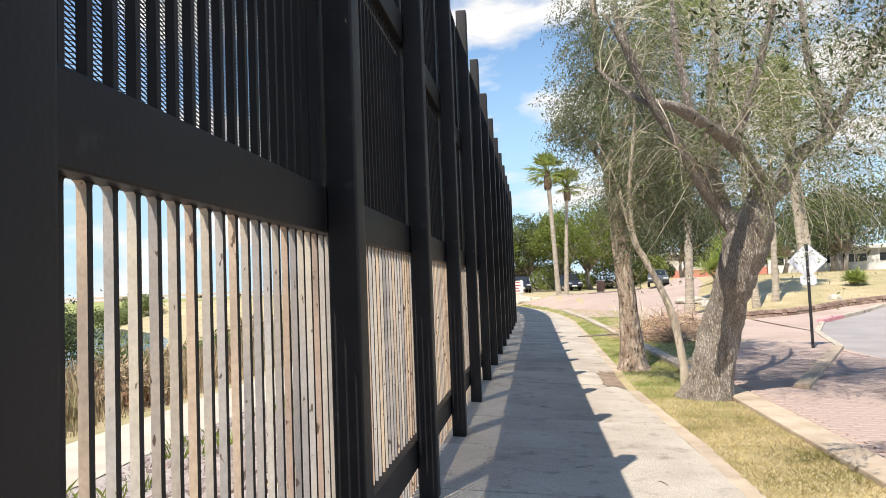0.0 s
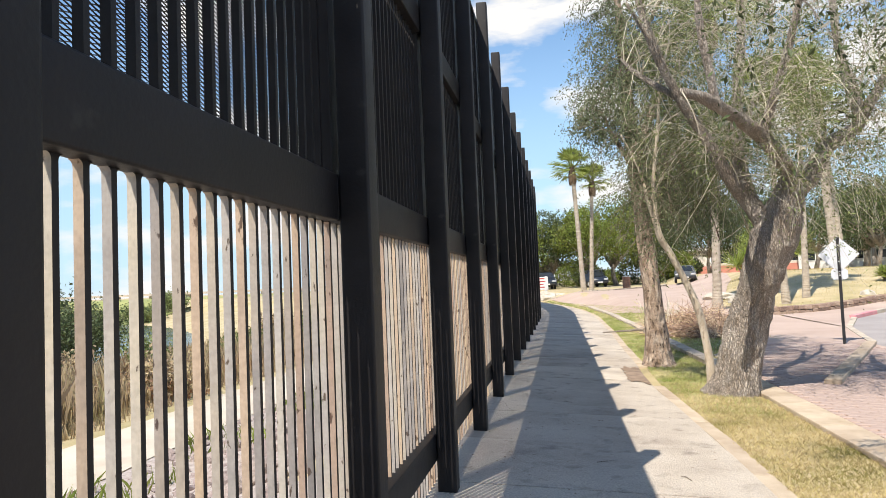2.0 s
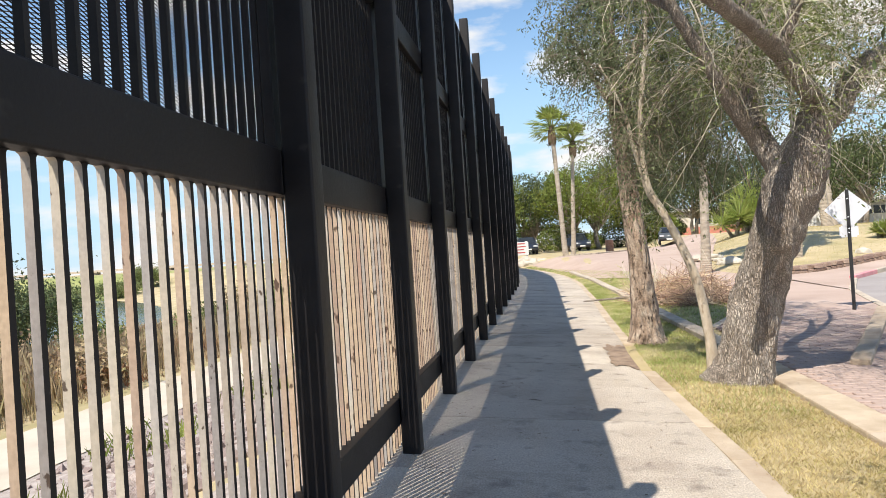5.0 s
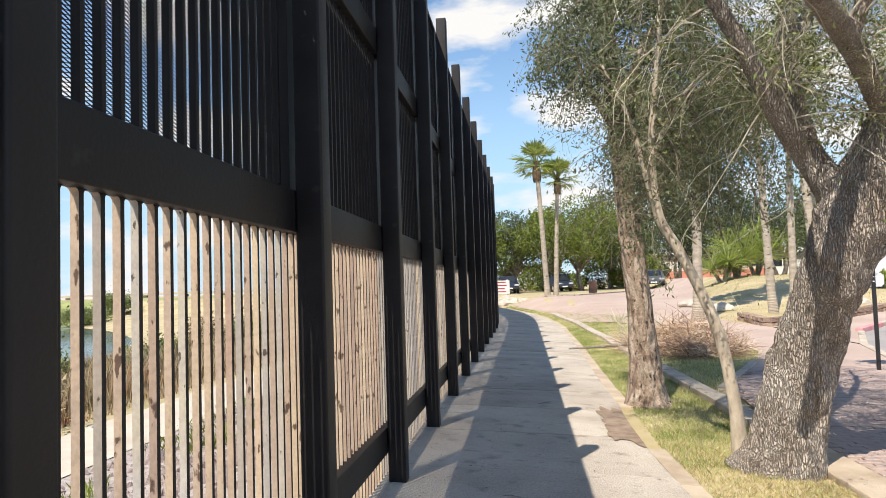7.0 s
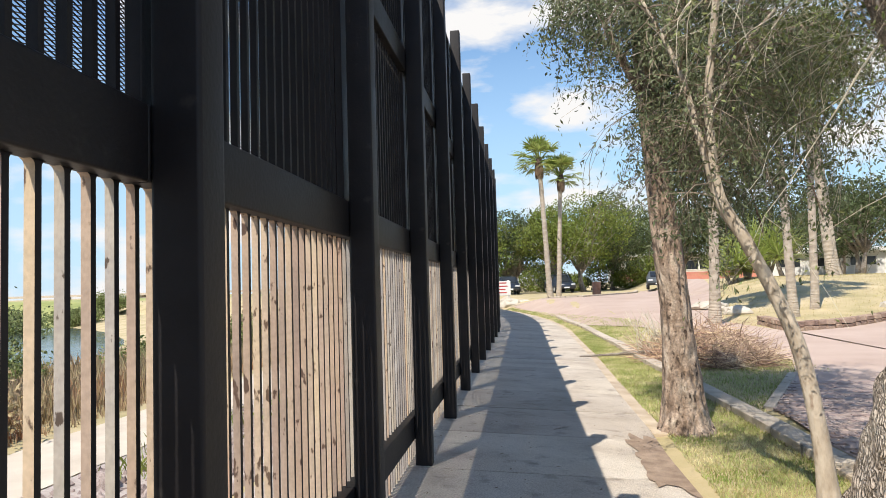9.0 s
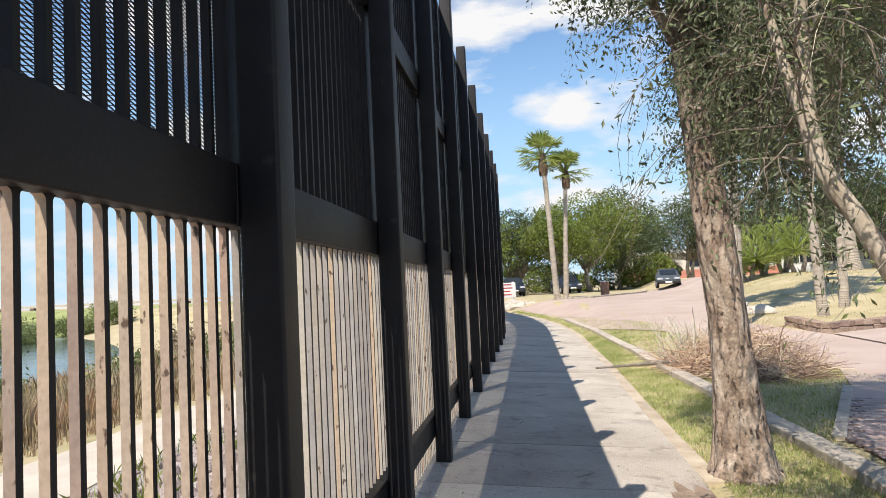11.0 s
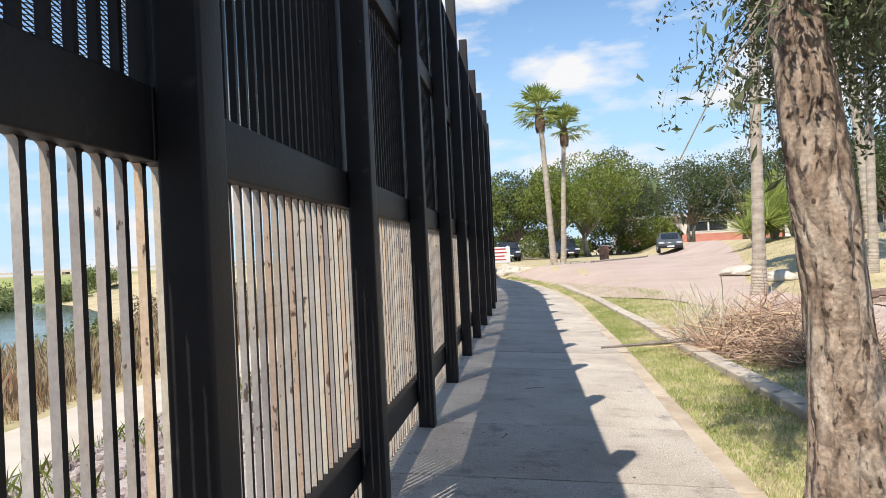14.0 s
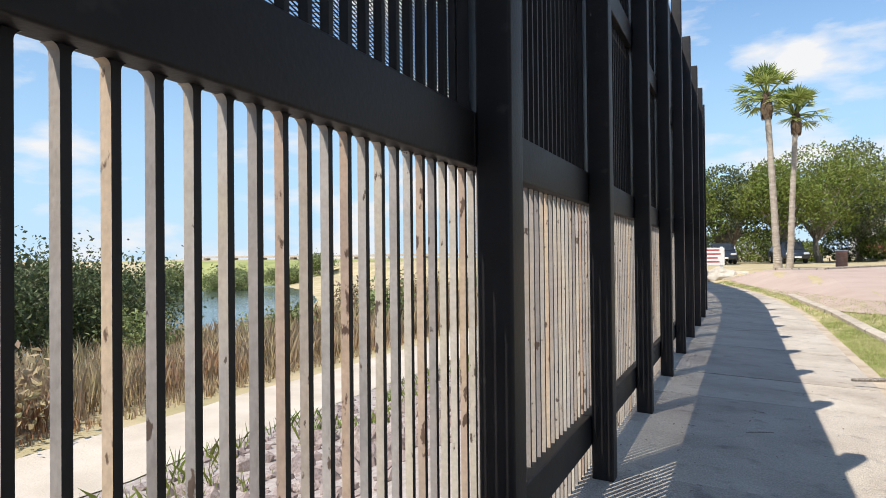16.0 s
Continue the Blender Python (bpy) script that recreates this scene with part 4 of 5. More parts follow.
def bush(x, y, r, h, material, label, seed, leaves=1900, leaf=0.24):
    """A low leafy bush on a few stems."""
    rng, nrng = random.Random(seed), np.random.default_rng(seed)
    t = thing("bush", (x, y, land(x, y) - 0.05), label, "bush", "bushes under the trees")
    bm = bmesh.new()
    for i in range(6):
        a = rng.uniform(0, 6.28)
        tube(bm, [(0, 0, -.1), (math.cos(a) * r * .3, math.sin(a) * r * .3, h * .4), (math.cos(a) * r * .6, math.sin(a) * r * .6, h * .8)], [.05, .035, .015], 5)
    part("stem", bm, BARK, t)
    d = rand_dirs(nrng, leaves)
    c = d * nrng.uniform(.5, 1, (leaves, 1)) ** .4 * np.array([r, r, h * .52]) + np.array([0, 0, h * .5])
    c += nrng.normal(size=c.shape) * .12
    c[:, 2] = np.maximum(c[:, 2], 0.05)
    a = rand_dirs(nrng, leaves)
    b = np.cross(a, rand_dirs(nrng, leaves))
    b /= np.linalg.norm(b, axis=1, keepdims=True) + 1e-9
    s = nrng.uniform(.6, 1.4, (leaves, 1))
    cards("foliage", c, a * s * leaf / 2, b * s * leaf * .3, t, material)
    return t


rb = random.Random(4)
for i in range(15):
    bush(-17 + i * 2.3 + rb.uniform(-.6, .6), 82 + rb.uniform(-3, 6), rb.uniform(1.6, 2.6), rb.uniform(1.8, 3.4), rb.choice((LEAF_DARK, LEAF_DARK, LEAF_BRIGHT)), "shady green bush under the park trees", 400 + i)


# ---- beside the road ----
def stone(name, place, size, seed, material, parent=None, label="", category="rock", group=""):
    bm = bmesh.new()
    bmesh.ops.create_icosphere(bm, subdivisions=3 if max(size) > 0.35 else 1, radius=1.0)
    for v in bm.verts:
        n = v.co.normalized()
        k = 1 + 0.35 * noise.noise(n * 1.3 + Vector((seed, 0, 0))) + 0.12 * noise.noise(n * 4 + Vector((seed, 3, 0)))
        v.co = Vector((n.x * size[0], n.y * size[1], max(-0.5, n.z) * size[2])) * k
    ob = part(name, bm, material, parent, smooth=False) if parent else tagged(mesh_object(name, bm, material), label, category, group)
    ob.location = place
    return ob


stone("boulder", (-1.0, 48.4, 0.32), (0.75, 0.5, 0.42), 1, PALE_ROCK, label="pale limestone boulder at the bend of the walk", group="boulders")
stone("boulder", (0.0, 48.7, 0.34), (0.65, 0.4, 0.28), 2, PALE_ROCK, label="low pale boulder at the bend of the walk", group="boulders")
stone("boulder", (7.6, 31.8, 0.3), (0.55, 0.35, 0.22), 3, PALE_ROCK, label="flat white boulder on the dry lawn", group="boulders")
stone("boulder", (7.2, 34.0, 0.42), (0.7, 0.4, 0.2), 4, PALE_ROCK, label="flat white boulder on the dry lawn", group="boulders")
stone("boulder", (12.2, 30.6, 0.45), (0.35, 0.25, 0.18), 5, PALE_ROCK, label="small white boulder on the lawn", group="boulders")


def traffic_sign(x, y):
    z = land(x, y) + 0.02
    s = thing("road_sign", (x, y, z), "diamond road sign seen from its bare back on a black post", "road sign")
    part("post", boxed((-0.03, -0.03, 0), (0.03, 0.03, 2.34), 0.004), BLACK, s)
    part("base_plate", boxed((-0.13, -0.13, -0.01), (0.13, 0.13, 0.02), 0.004), BLACK, s)
    bm = boxed((-0.283, 0.032, -0.283), (0.283, 0.036, 0.283), 0.0)
    bmesh.ops.rotate(bm, verts=bm.verts, cent=(0, 0, 0), matrix=Matrix.Rotation(math.pi / 4, 3, "Y"))
    bmesh.ops.translate(bm, verts=bm.verts, vec=(0, 0, 1.96))
    part("diamond_plate", bm, ALU, s)
    bm = boxed((-0.16, 0.032, 1.42), (0.16, 0.036, 1.65), 0.0)
    bmesh.ops.bevel(bm, geom=[e for e in bm.edges if abs(e.verts[0].co.y - e.verts[1].co.y) > 0.001], offset=0.03, segments=3, affect="EDGES")
    part("small_plate", bm, ALU, s)
    for h in (1.5, 1.58, 1.8, 2.15):
        part("bolt", boxed((-0.014, -0.038, h), (0.014, -0.03, h + 0.02)), ALU, s)
    s.rotation_euler = (0, 0, -0.30)
    return s


traffic_sign(6.02, 16.5)


def brush_pile(x, y):
    rng = random.Random(77)
    pile = thing("brush_pile", (x, y, land(x, y)), "heap of dry cut branches on the grass", "brush pile")
    twigs = bmesh.new()
    for i in range(2600):
        az, rr = rng.uniform(0, 6.283), math.sqrt(rng.random())
        h = max(0.03, (1 - rr) * (0.8 + 0.5 * noise.noise(Vector((rr * 3, az * 1.5, 2)))) * rng.random() + 0.04)
        p = Vector((math.cos(az) * rr * 1.25, math.sin(az) * rr * 1.9, h))
        d = Vector((rng.gauss(0, 1), rng.gauss(0, 1), rng.gauss(0.12, 0.35))).normalized()
        ln, r = rng.uniform(0.25, 0.9), rng.uniform(0.004, 0.012)
        pts = [p]
        for s in range(3):
            d = (d + Vector((rng.gauss(0, .25), rng.gauss(0, .25), rng.gauss(0, .2)))).normalized()
            q = pts[-1] + d * ln / 3
            q.z = max(0.01, q.z)
            pts.append(q)
        tube(twigs, pts, [r, r * .8, r * .6, r * .3], 3, cap=False)
    tagged(part("twig_tangle", twigs, BRUSH, pile), kind="stuff")
    for i in range(26):
        bm = bmesh.new()
        p = Vector((rng.uniform(-1.25, -0.3), rng.uniform(-0.2, 1.4), 0.03))
        d = Vector((rng.gauss(-0.1, 0.35), rng.gauss(0, 0.3), 1)).normalized()
        pts, ln = [p], rng.uniform(0.5, 1.25)
        for s in range(5):
            d = (d + Vector((rng.gauss(0, .2), rng.gauss(0, .2), 0))).normalized()
            pts.append(pts[-1] + d * ln / 5)
        tube(bm, pts, [.016, .014, .011, .008, .006, .003], 5, cap=False)
        for s in range(5):
            j = rng.randint(1, 4)
            w = Vector((rng.gauss(0, 1), rng.gauss(0, 1), 0.5)).normalized()
            tube(bm, [pts[j], pts[j] + w * 0.14 + Vector((0, 0, .05)), pts[j] + w * 0.26 + Vector((0, 0, .14))], [.005, .004, .002], 3, cap=False)
        part("branch", bm, TWIG, pile)
    bm = bmesh.new()
    tube(bm, smooth_line([(-2.6, -0.1, 0.10, 0.022), (-1.8, 0.05, 0.12, 0.03), (-0.9, 0.0, 0.18, 0.04), (0.2, -0.2, 0.25, 0.05)], 5) and
         [Vector(p[:3]) for p in smooth_line([(-2.6, -0.1, 0.10), (-1.8, 0.05, 0.12), (-0.9, 0.0, 0.18), (0.2, -0.2, 0.25)], 5)],
         [0.02 + 0.002 * i for i in range(16)], 8, 0.1)
    part("log", bm, BARK, pile)
    return pile


brush_pile(3.75, 20.7)


def low_wall(line, height, name, label):
    """A dry wall of rough stones along a line."""
    rng = random.Random(5)
    w = thing(name, (*line[0], land(*line[0])), label, "garden wall")
    inv = Matrix.Translation(-Vector(w.location))
    shapes = []
    for i in range(8):
        bm = boxed((-0.5, -0.5, -0.5), (0.5, 0.5, 0.5), 0.12, 1)
        for v in bm.verts:
            v.co += Vector((rng.uniform(-.07, .07), rng.uniform(-.07, .07), rng.uniform(-.07, .07)))
        shapes.append(mesh_of("stone", bm, WALLSTONE))
    for (xa, ya), (xb, yb) in zip(line, line[1:]):
        d = Vector((xb - xa, yb - ya, 0))
        t = 0.0
        while t < d.length:
            ln = rng.uniform(0.22, 0.42)
            for c in range(2):
                x, y = xa + d.x * (t + ln / 2) / d.length, ya + d.y * (t + ln / 2) / d.length
                ob = new("stone", rng.choice(shapes))
                ob.parent = w
                h = height / 2
                ob.matrix_basis = inv @ Matrix.Translation((x, y, land(x, y - 0.2) + h * (c + 0.4))) @ Matrix.Rotation(
                    math.atan2(d.y, d.x), 4, "Z") @ Matrix.Diagonal((ln * 0.97, 0.3, h * 0.97, 1))
            t += ln
    return w


low_wall([(7.3, 28.2), (7.35, 25.9), (8.9, 26.6), (11.6, 28.5), (13.0, 29.1), (20, 30.2)], 0.30, "stone_wall", "low brown stone wall holding the lawn")


def car(name, x, y, turn, paint, label, tall=0.0):
    z = land(x, y) + 0.03
    c = thing(name, (x, y, z), label, "car", turn=turn)
    bm = bmesh.new()
    prof = [(-2.15, .35), (-2.2, .62), (-2.1, .88), (-1.3, .98), (-0.65, 1.42 + tall), (0.2, 1.47 + tall), (1.05, 1.45 + tall), (1.75, 1.02), (2.15, .95), (2.2, .55), (2.1, .32)]
    ring = [[bm.verts.new((sx * (0.86 if h < 1.1 else 0.66), yy, h)) for yy, h in prof] for sx in (-1, 1)]
    n = len(prof)
    for i in range(n):
        bm.faces.new((ring[0][i], ring[0][(i + 1) % n], ring[1][(i + 1) % n], ring[1][i]))
    bm.faces.new(ring[0])
    bm.faces.new(list(reversed(ring[1])))
    bmesh.ops.recalc_face_normals(bm, faces=bm.faces[:])
    bmesh.ops.bevel(bm, geom=bm.edges[:], offset=0.05, segments=2, affect="EDGES")
    body = part("body", bm, paint, c, smooth=True)
    for yy, h0, h1, nm, slope in ((-1.04, 1.05, 1.40 + tall, "windscreen", -0.55), (1.5, 1.08, 1.38 + tall, "rear_window", 0.55)):
        bm = boxed((-0.6, -0.012, 0), (0.6, 0.012, math.hypot(h1 - h0, slope)), 0.004)
        ob = part(nm, bm, DARKGLASS, c)
        ob.location = (0, yy - (0.23 if slope < 0 else -0.20), h0 - 0.01)
        ob.rotation_euler = (math.atan2(slope, h1 - h0) * (1 if slope < 0 else 1), 0, 0)
    for sx in (-1, 1):
        for ya, yb in ((-0.75, 0.15), (0.22, 1.1)):
            bm = boxed((sx * 0.735 - 0.03, ya, 1.06), (sx * 0.735 + 0.03, yb, 1.36 + tall), 0.03)
            part("side_window", bm, DARKGLASS, c)
        bm = boxed((sx * 0.62 - 0.2, -2.22, 0.66), (sx * 0.62 + 0.2, -2.1, 0.82), 0.03)
        part("headlight", bm, CHROME, c)
        for yy in (-1.35, 1.35):
            bm = bmesh.new()
            bmesh.ops.create_cone(bm, cap_ends=True, segments=22, radius1=0.33, radius2=0.33, depth=0.2, matrix=Matrix.Translation((sx * 0.79, yy, 0.33)) @ Matrix.Rotation(math.pi / 2, 4, "Y"))
            bmesh.ops.bevel(bm, geom=[e for e in bm.edges if len(e.link_faces) == 2 and max(len(f.verts) for f in e.link_faces) > 4], offset=0.03, segments=2, affect="EDGES")
            wheel = part("wheel", bm, TYRE, c)
            bm = bmesh.new()
            bmesh.ops.create_cone(bm, cap_ends=True, segments=18, radius1=0.19, radius2=0.17, depth=0.04, matrix=Matrix.Translation((sx * 0.895, yy, 0.33)) @ Matrix.Rotation(math.pi / 2, 4, "Y"))
            part("rim", bm, CHROME, wheel)
    part("bumper", boxed((-0.8, -2.26, 0.38), (0.8, -2.12, 0.56), 0.03), TYRE, c)
    part("number_plate", boxed((-0.25, -2.275, 0.42), (0.25, -2.258, 0.53)), WHITE, c)
    return c


car("parked_car", 10.9, 64.0, -0.15, CAR_GREY, "grey car parked facing down the road", 0.05)
car("parked_car", -1.4, 68, 0.12, CAR_DARK, "dark blue hatchback parked under the trees", 0.15)
car("parked_truck", 3.3, 71, 0.25, CAR_DARK, "dark pickup parked in the shade of the trees", 0.25)


def notice_board(x, y):
    z = land(x, y)
    b = thing("notice_board", (x, y, z), "white notice board with red lettering on two posts", "notice board", turn=0.2)
    for sx in (-0.62, 0.62):
        part("leg", boxed((sx - 0.06, -0.05, -0.1), (sx + 0.06, 0.05, 1.7), 0.008), WHITE, b)
    board = part("board", boxed((-0.75, -0.09, 0.75), (0.75, -0.05, 1.65), 0.008), WHITE, b)
    for i, w in enumerate((0.5, 0.56, 0.42, 0.5)):
        part("writing_line", boxed((-w, -0.098, 1.5 - i * 0.2), (w, -0.092, 1.57 - i * 0.2)), REDLETTER, board)
    return b


notice_board(-1.55, 49.3)


def barrel(x, y):
    b = thing("litter_barrel", (x, y, land(x, y)), "rust-red litter barrel under the trees", "litter bin")
    bm = bmesh.new()
    tube(bm, [(0, 0, h) for h in (0, .02, .3, .32, .34, .62, .64, .66, .9)], [.28, .29, .29, .305, .29, .29, .305, .29, .29], 24)
    part("drum", bm, BARREL, b)
    bm = bmesh.new()
    tube(bm, [(0, 0, .9), (0, 0, .93)], [.30, .30], 24)
    part("rim", bm, WHITE, b)
    return b


barrel(5.0, 54.5)


def building(name, x, y, w, d, h, label, turn=0.0, band=True, windows=6, wall=BUILD, roof_mat=WHITE):
    z = land(x, y)
    b = thing(name, (x, y, z - 0.1), label, "building", turn=turn)
    body = part("wall", boxed((-w / 2, 0, 0), (w / 2, d, h), 0.02), wall, b)
    part("roof", boxed((-w / 2 - .5, -.6, h), (w / 2 + .5, d + .5, h + 0.35), 0.03), roof_mat, b, "flat white roof slab")
    if band:
        part("painted_band", boxed((-w / 2 - .01, -0.02, 0), (w / 2 + .01, 0.0, 1.1)), SALMON, b, "salmon painted wall base")
    for i in range(windows):
        xx = -w / 2 + (i + 0.5) * w / windows
        win = part("window", boxed((xx - w / windows * .36, -0.05, h * .42), (xx + w / windows * .36, 0.02, h * .82), 0.01), WHITE, b)
        for s in (-1, 1):
            c = xx + s * w / windows * .17
            part("pane", boxed((c - w / windows * .155, -0.065, h * .45), (c + w / windows * .155, -0.052, h * .79)), DARKGLASS, win)
    return b


building("low_building", 29, 97, 34, 10, 3.2, "long cream building with a salmon base behind the trees", windows=5)
building("low_building", 43, 86, 30, 8, 2.7, "long white building with dark windows across the lawn", turn=-0.35, band=False, windows=8, wall=WHITE)


def yucca(x, y, r, label, seed, h=0.4):
    rng = np.random.default_rng(seed)
    z = land(x, y)
    t = thing("yucca", (x, y, z), label, "shrub")
    bm = bmesh.new()
    heads = []
    for i in range(4):
        a = rng.uniform(0, 6.28)
        top = Vector((math.cos(a) * r * .45, math.sin(a) * r * .45, h + rng.uniform(.1, .9) * r))
        tube(bm, [(math.cos(a) * .1, math.sin(a) * .1, -.05), top * .6, top], [.12, .09, .07], 8, 0.1)
        heads.append(np.array(top[:]))
    part("stem", bm, BARK, t)
    n = 700
    c0 = np.array([heads[i] for i in rng.integers(0, len(heads), n)])
    d = rand_dirs(rng, n)
    d[:, 2] = np.abs(d[:, 2]) * 1.1 - 0.35
    d /= np.linalg.norm(d, axis=1, keepdims=True)
    ln = rng.uniform(.35, .62, (n, 1)) * r
    b = np.cross(d, np.array([0, 0, 1.0]))
    b /= np.linalg.norm(b, axis=1, keepdims=True) + 1e-9
    cards("leaf_rosette", c0 + d * ln, d * ln, b * 0.035, t, PALM_LEAF)
    return t


yucca(13.8, 47, 1.9, "spiky green yucca clump on the lawn", 1)
yucca(12.4, 46, 1.4, "spiky green yucca beside a trunk", 2, 0.8)
yucca(11.2, 44.5, 1.3, "spiky green yucca clump on the lawn", 3)
yucca(14.6, 34.5, 0.5, "small green shrub on the dry lawn", 4, 0.1)


# ---- grass, reeds and bushes ----
def blades(name, n, place, height, width, material, label, category, seed, lean=0.35):
    """Many blades in one mesh; place gives the x, y of one blade by chance, or None."""
    rng = random.Random(seed)
    verts, faces = [], []
    while n > 0:
        n -= 1
        q = place(rng)
        if q is None:
            continue
        x, y, k = q
        z = land(x, y) - 0.005 if x - bend(y) > 1.45 or x - bend(y) < -1.2 else walk_z(x, y)
        a, h = rng.uniform(0, 6.283), height * k * rng.uniform(0.5, 1.3)
        w = width * rng.uniform(0.7, 1.3)
        dx, dy = math.cos(a) * w, math.sin(a) * w
        lx, ly = rng.gauss(0, lean) * h, rng.gauss(0, lean) * h
        i = len(verts)
        verts += [(x - dx, y - dy, z), (x + dx, y + dy, z), (x + lx * .4 + dx * .6, y + ly * .4 + dy * .6, z + h * .6), (x + lx, y + ly, z + h)]
        faces += [(i, i + 1, i + 2), (i, i + 2, i + 3)]
    me = bpy.data.meshes.new(name)
    me.from_pydata(verts, [], faces)
    me.materials.append(material)
    return tagged(new(name, me), label, category, kind="stuff")


def verge(rng):
    y = rng.uniform(8.5, 30.0)
    x = walk_right(y) + 0.16 + (2.58 - walk_right(y) - 0.16) * rng.random()
    if y < 12 and rng.random() < (12 - y) / 3.5:
        return None
    return x, y, 1.0


def near_verge(rng):
    y = rng.uniform(2.5, 12.5)
    if y > 9 and rng.random() < (y - 9) / 3.5:
        return None
    x = walk_right(y) + 0.16 + (2.62 - walk_right(y) - 0.16) * rng.random()
    return x, y, 1.0


def island(rng):
    y, x = rng.uniform(13.2, 33), rng.uniform(2.75, 5.3)
    if y < 18.2 and x > 2.9 + max(0, y - 14.6) * 0.46:
        return None
    if y > 28 and x > 4.8 - (y - 28) * 0.38:
        return None
    return x, y, 1.0


def far_verge(rng):
    y = rng.uniform(26, 47)
    x0 = walk_right(y) + 0.2 + bend(y)
    x1 = 2.9 if y < 33 else 2.9 - (y - 33) * 0.26
    return (x0 + (x1 - x0) * rng.random(), y, 1.0) if x1 > x0 else None


def lawn(rng):
    x, y = rng.uniform(6.9, 24), rng.uniform(26.5, 50)
    return (x, y, 1.0) if y > 27 + 0.1 * (x - 8) else None


blades("verge_grass", 70000, verge, 0.045, 0.004, GRASS, "short green and yellowing grass on the verge", "grass", 1)
blades("near_verge_grass", 42000, near_verge, 0.035, 0.0035, STRAW, "short dry straw-coloured grass on the verge", "grass", 11, 0.6)
blades("island_grass", 36000, island, 0.05, 0.006, GRASS, "yellow-green grass round the brush pile", "grass", 2)
blades("far_verge_grass", 14000, far_verge, 0.06, 0.010, GRASS, "green grass edging the curved walk", "grass", 3)
blades("lawn_grass", 16000, lawn, 0.05, 0.012, STRAW, "dry yellow lawn grass on the mound", "grass", 4)


def reed_bed(rng):
    x, y = -10.3 - abs(rng.gauss(0, 5.5)), rng.uniform(-4, 70)
    k = 1.0 + 0.8 * noise.noise(Vector((x * .35, y * .25, 3)))
    return (x, y, max(0.25, k) * (0.35 if x > -11.0 else 1)) if x > -27 else None


def bank_grass(rng):
    x, y = rng.uniform(-7.3, -5.2), rng.uniform(-2, 45)
    return (x, y, 1.0) if noise.noise(Vector((x, y * .5, 9))) > 0.05 else None


blades("reeds", 60000, reed_bed, 0.85, 0.016, REED, "tall golden and rust reeds along the river", "reeds", 5, 0.16)
blades("bank_grass", 7000, bank_grass, 0.28, 0.012, LEAF_BRIGHT, "tufts of green grass beside the dirt track", "grass", 6)


def shrub(x, y, r, h, material, label, seed, leaves=1500, leaf=0.16, z=None):
    rng, nrng = random.Random(seed), np.random.default_rng(seed)
    t = thing("shrub", (x, y, (land(x, y) if z is None else z) - 0.05), label, "shrub", "river shrubs")
    bm = bmesh.new()
    tips = []
    for i in range(9):
        a, rr = rng.uniform(0, 6.28), r * math.sqrt(rng.random()) * 0.7
        p = Vector((math.cos(a) * rr, math.sin(a) * rr, h * rng.uniform(.35, .8)))
        tube(bm, [(0, 0, -.1), p * .5 + Vector((0, 0, .1)), p], [.05, .035, .015], 5)
        tips.append(np.array(p[:]))
    part("stem", bm, BARK, t)
    c = np.array([tips[i] for i in nrng.integers(0, 9, leaves)]) + nrng.normal(size=(leaves, 3)) * np.array([r * .3, r * .3, h * .2])
    c[:, 2] = np.maximum(c[:, 2], 0.05)
    a = rand_dirs(nrng, leaves)
    b = np.cross(a, rand_dirs(nrng, leaves))
    b /= np.linalg.norm(b, axis=1, keepdims=True) + 1e-9
    s = nrng.uniform(.6, 1.4, (leaves, 1))
    cards("foliage", c, a * s * leaf / 2, b * s * leaf * .28, t, material)
    return t


rs = random.Random(3)
for i in range(16):
    y = 2 + i * 4.2 + rs.uniform(-1.5, 1.5)
    x = -11.5 - rs.random() * 7
    shrub(x, y, rs.uniform(.8, 1.5), rs.uniform(1.2, 2.0), rs.choice((LEAF_BRIGHT, LEAF, REED)), "bushy river shrub among golden reeds", 100 + i)
for i in range(12):
    y = 16 + i * 9 + rs.uniform(-3, 3)
    x = -62 - rs.random() * 10 if i > 1 else -25 + rs.uniform(-1, 1)
    shrub(x, y, rs.uniform(3.0, 4.6), rs.uniform(2.4, 3.8), LEAF, "large olive green willow on the river bank", 200 + i, 6500, 0.30)

for i, (x, y) in enumerate(((-23, 24), (-25.5, 29), (-27.5, 34.5), (-21.5, 20.5))):
    shrub(x, y, 3.2, 4.0, LEAF_DARK, "tall dark green willow above the reeds", 300 + i, 20000, 0.17)

# riprap below the fence
riprap = thing("riprap", (-4.0, 10, land(-4.0, 10)), "bank of loose pinkish broken stones below the fence", "riprap")
RIP = []
for i in range(7):
    bm = bmesh.new()
    bmesh.ops.create_icosphere(bm, subdivisions=1, radius=1.0)
    for v in bm.verts:
        v.co *= 1 + 0.35 * noise.noise(v.co * 1.4 + Vector((i * 7, 0, 0)))
    RIP.append(mesh_of("stone", bm, ROCK))
for i in range(300):
    x, y = rs.uniform(-6.6, -3.0), rs.uniform(2, 34)
    ob = new("stone", rs.choice(RIP))
    ob.parent = riprap
    k = rs.uniform(0.09, 0.24)
    ob.location = Vector((x, y, land(x, y) + k * .2)) - Vector(riprap.location)
    ob.rotation_euler = (rs.uniform(0, 6), rs.uniform(0, 6), rs.uniform(0, 6))
    ob.scale = (k * rs.uniform(.8, 1.4), k, k * rs.uniform(.5, .8))
verts, faces = [], []
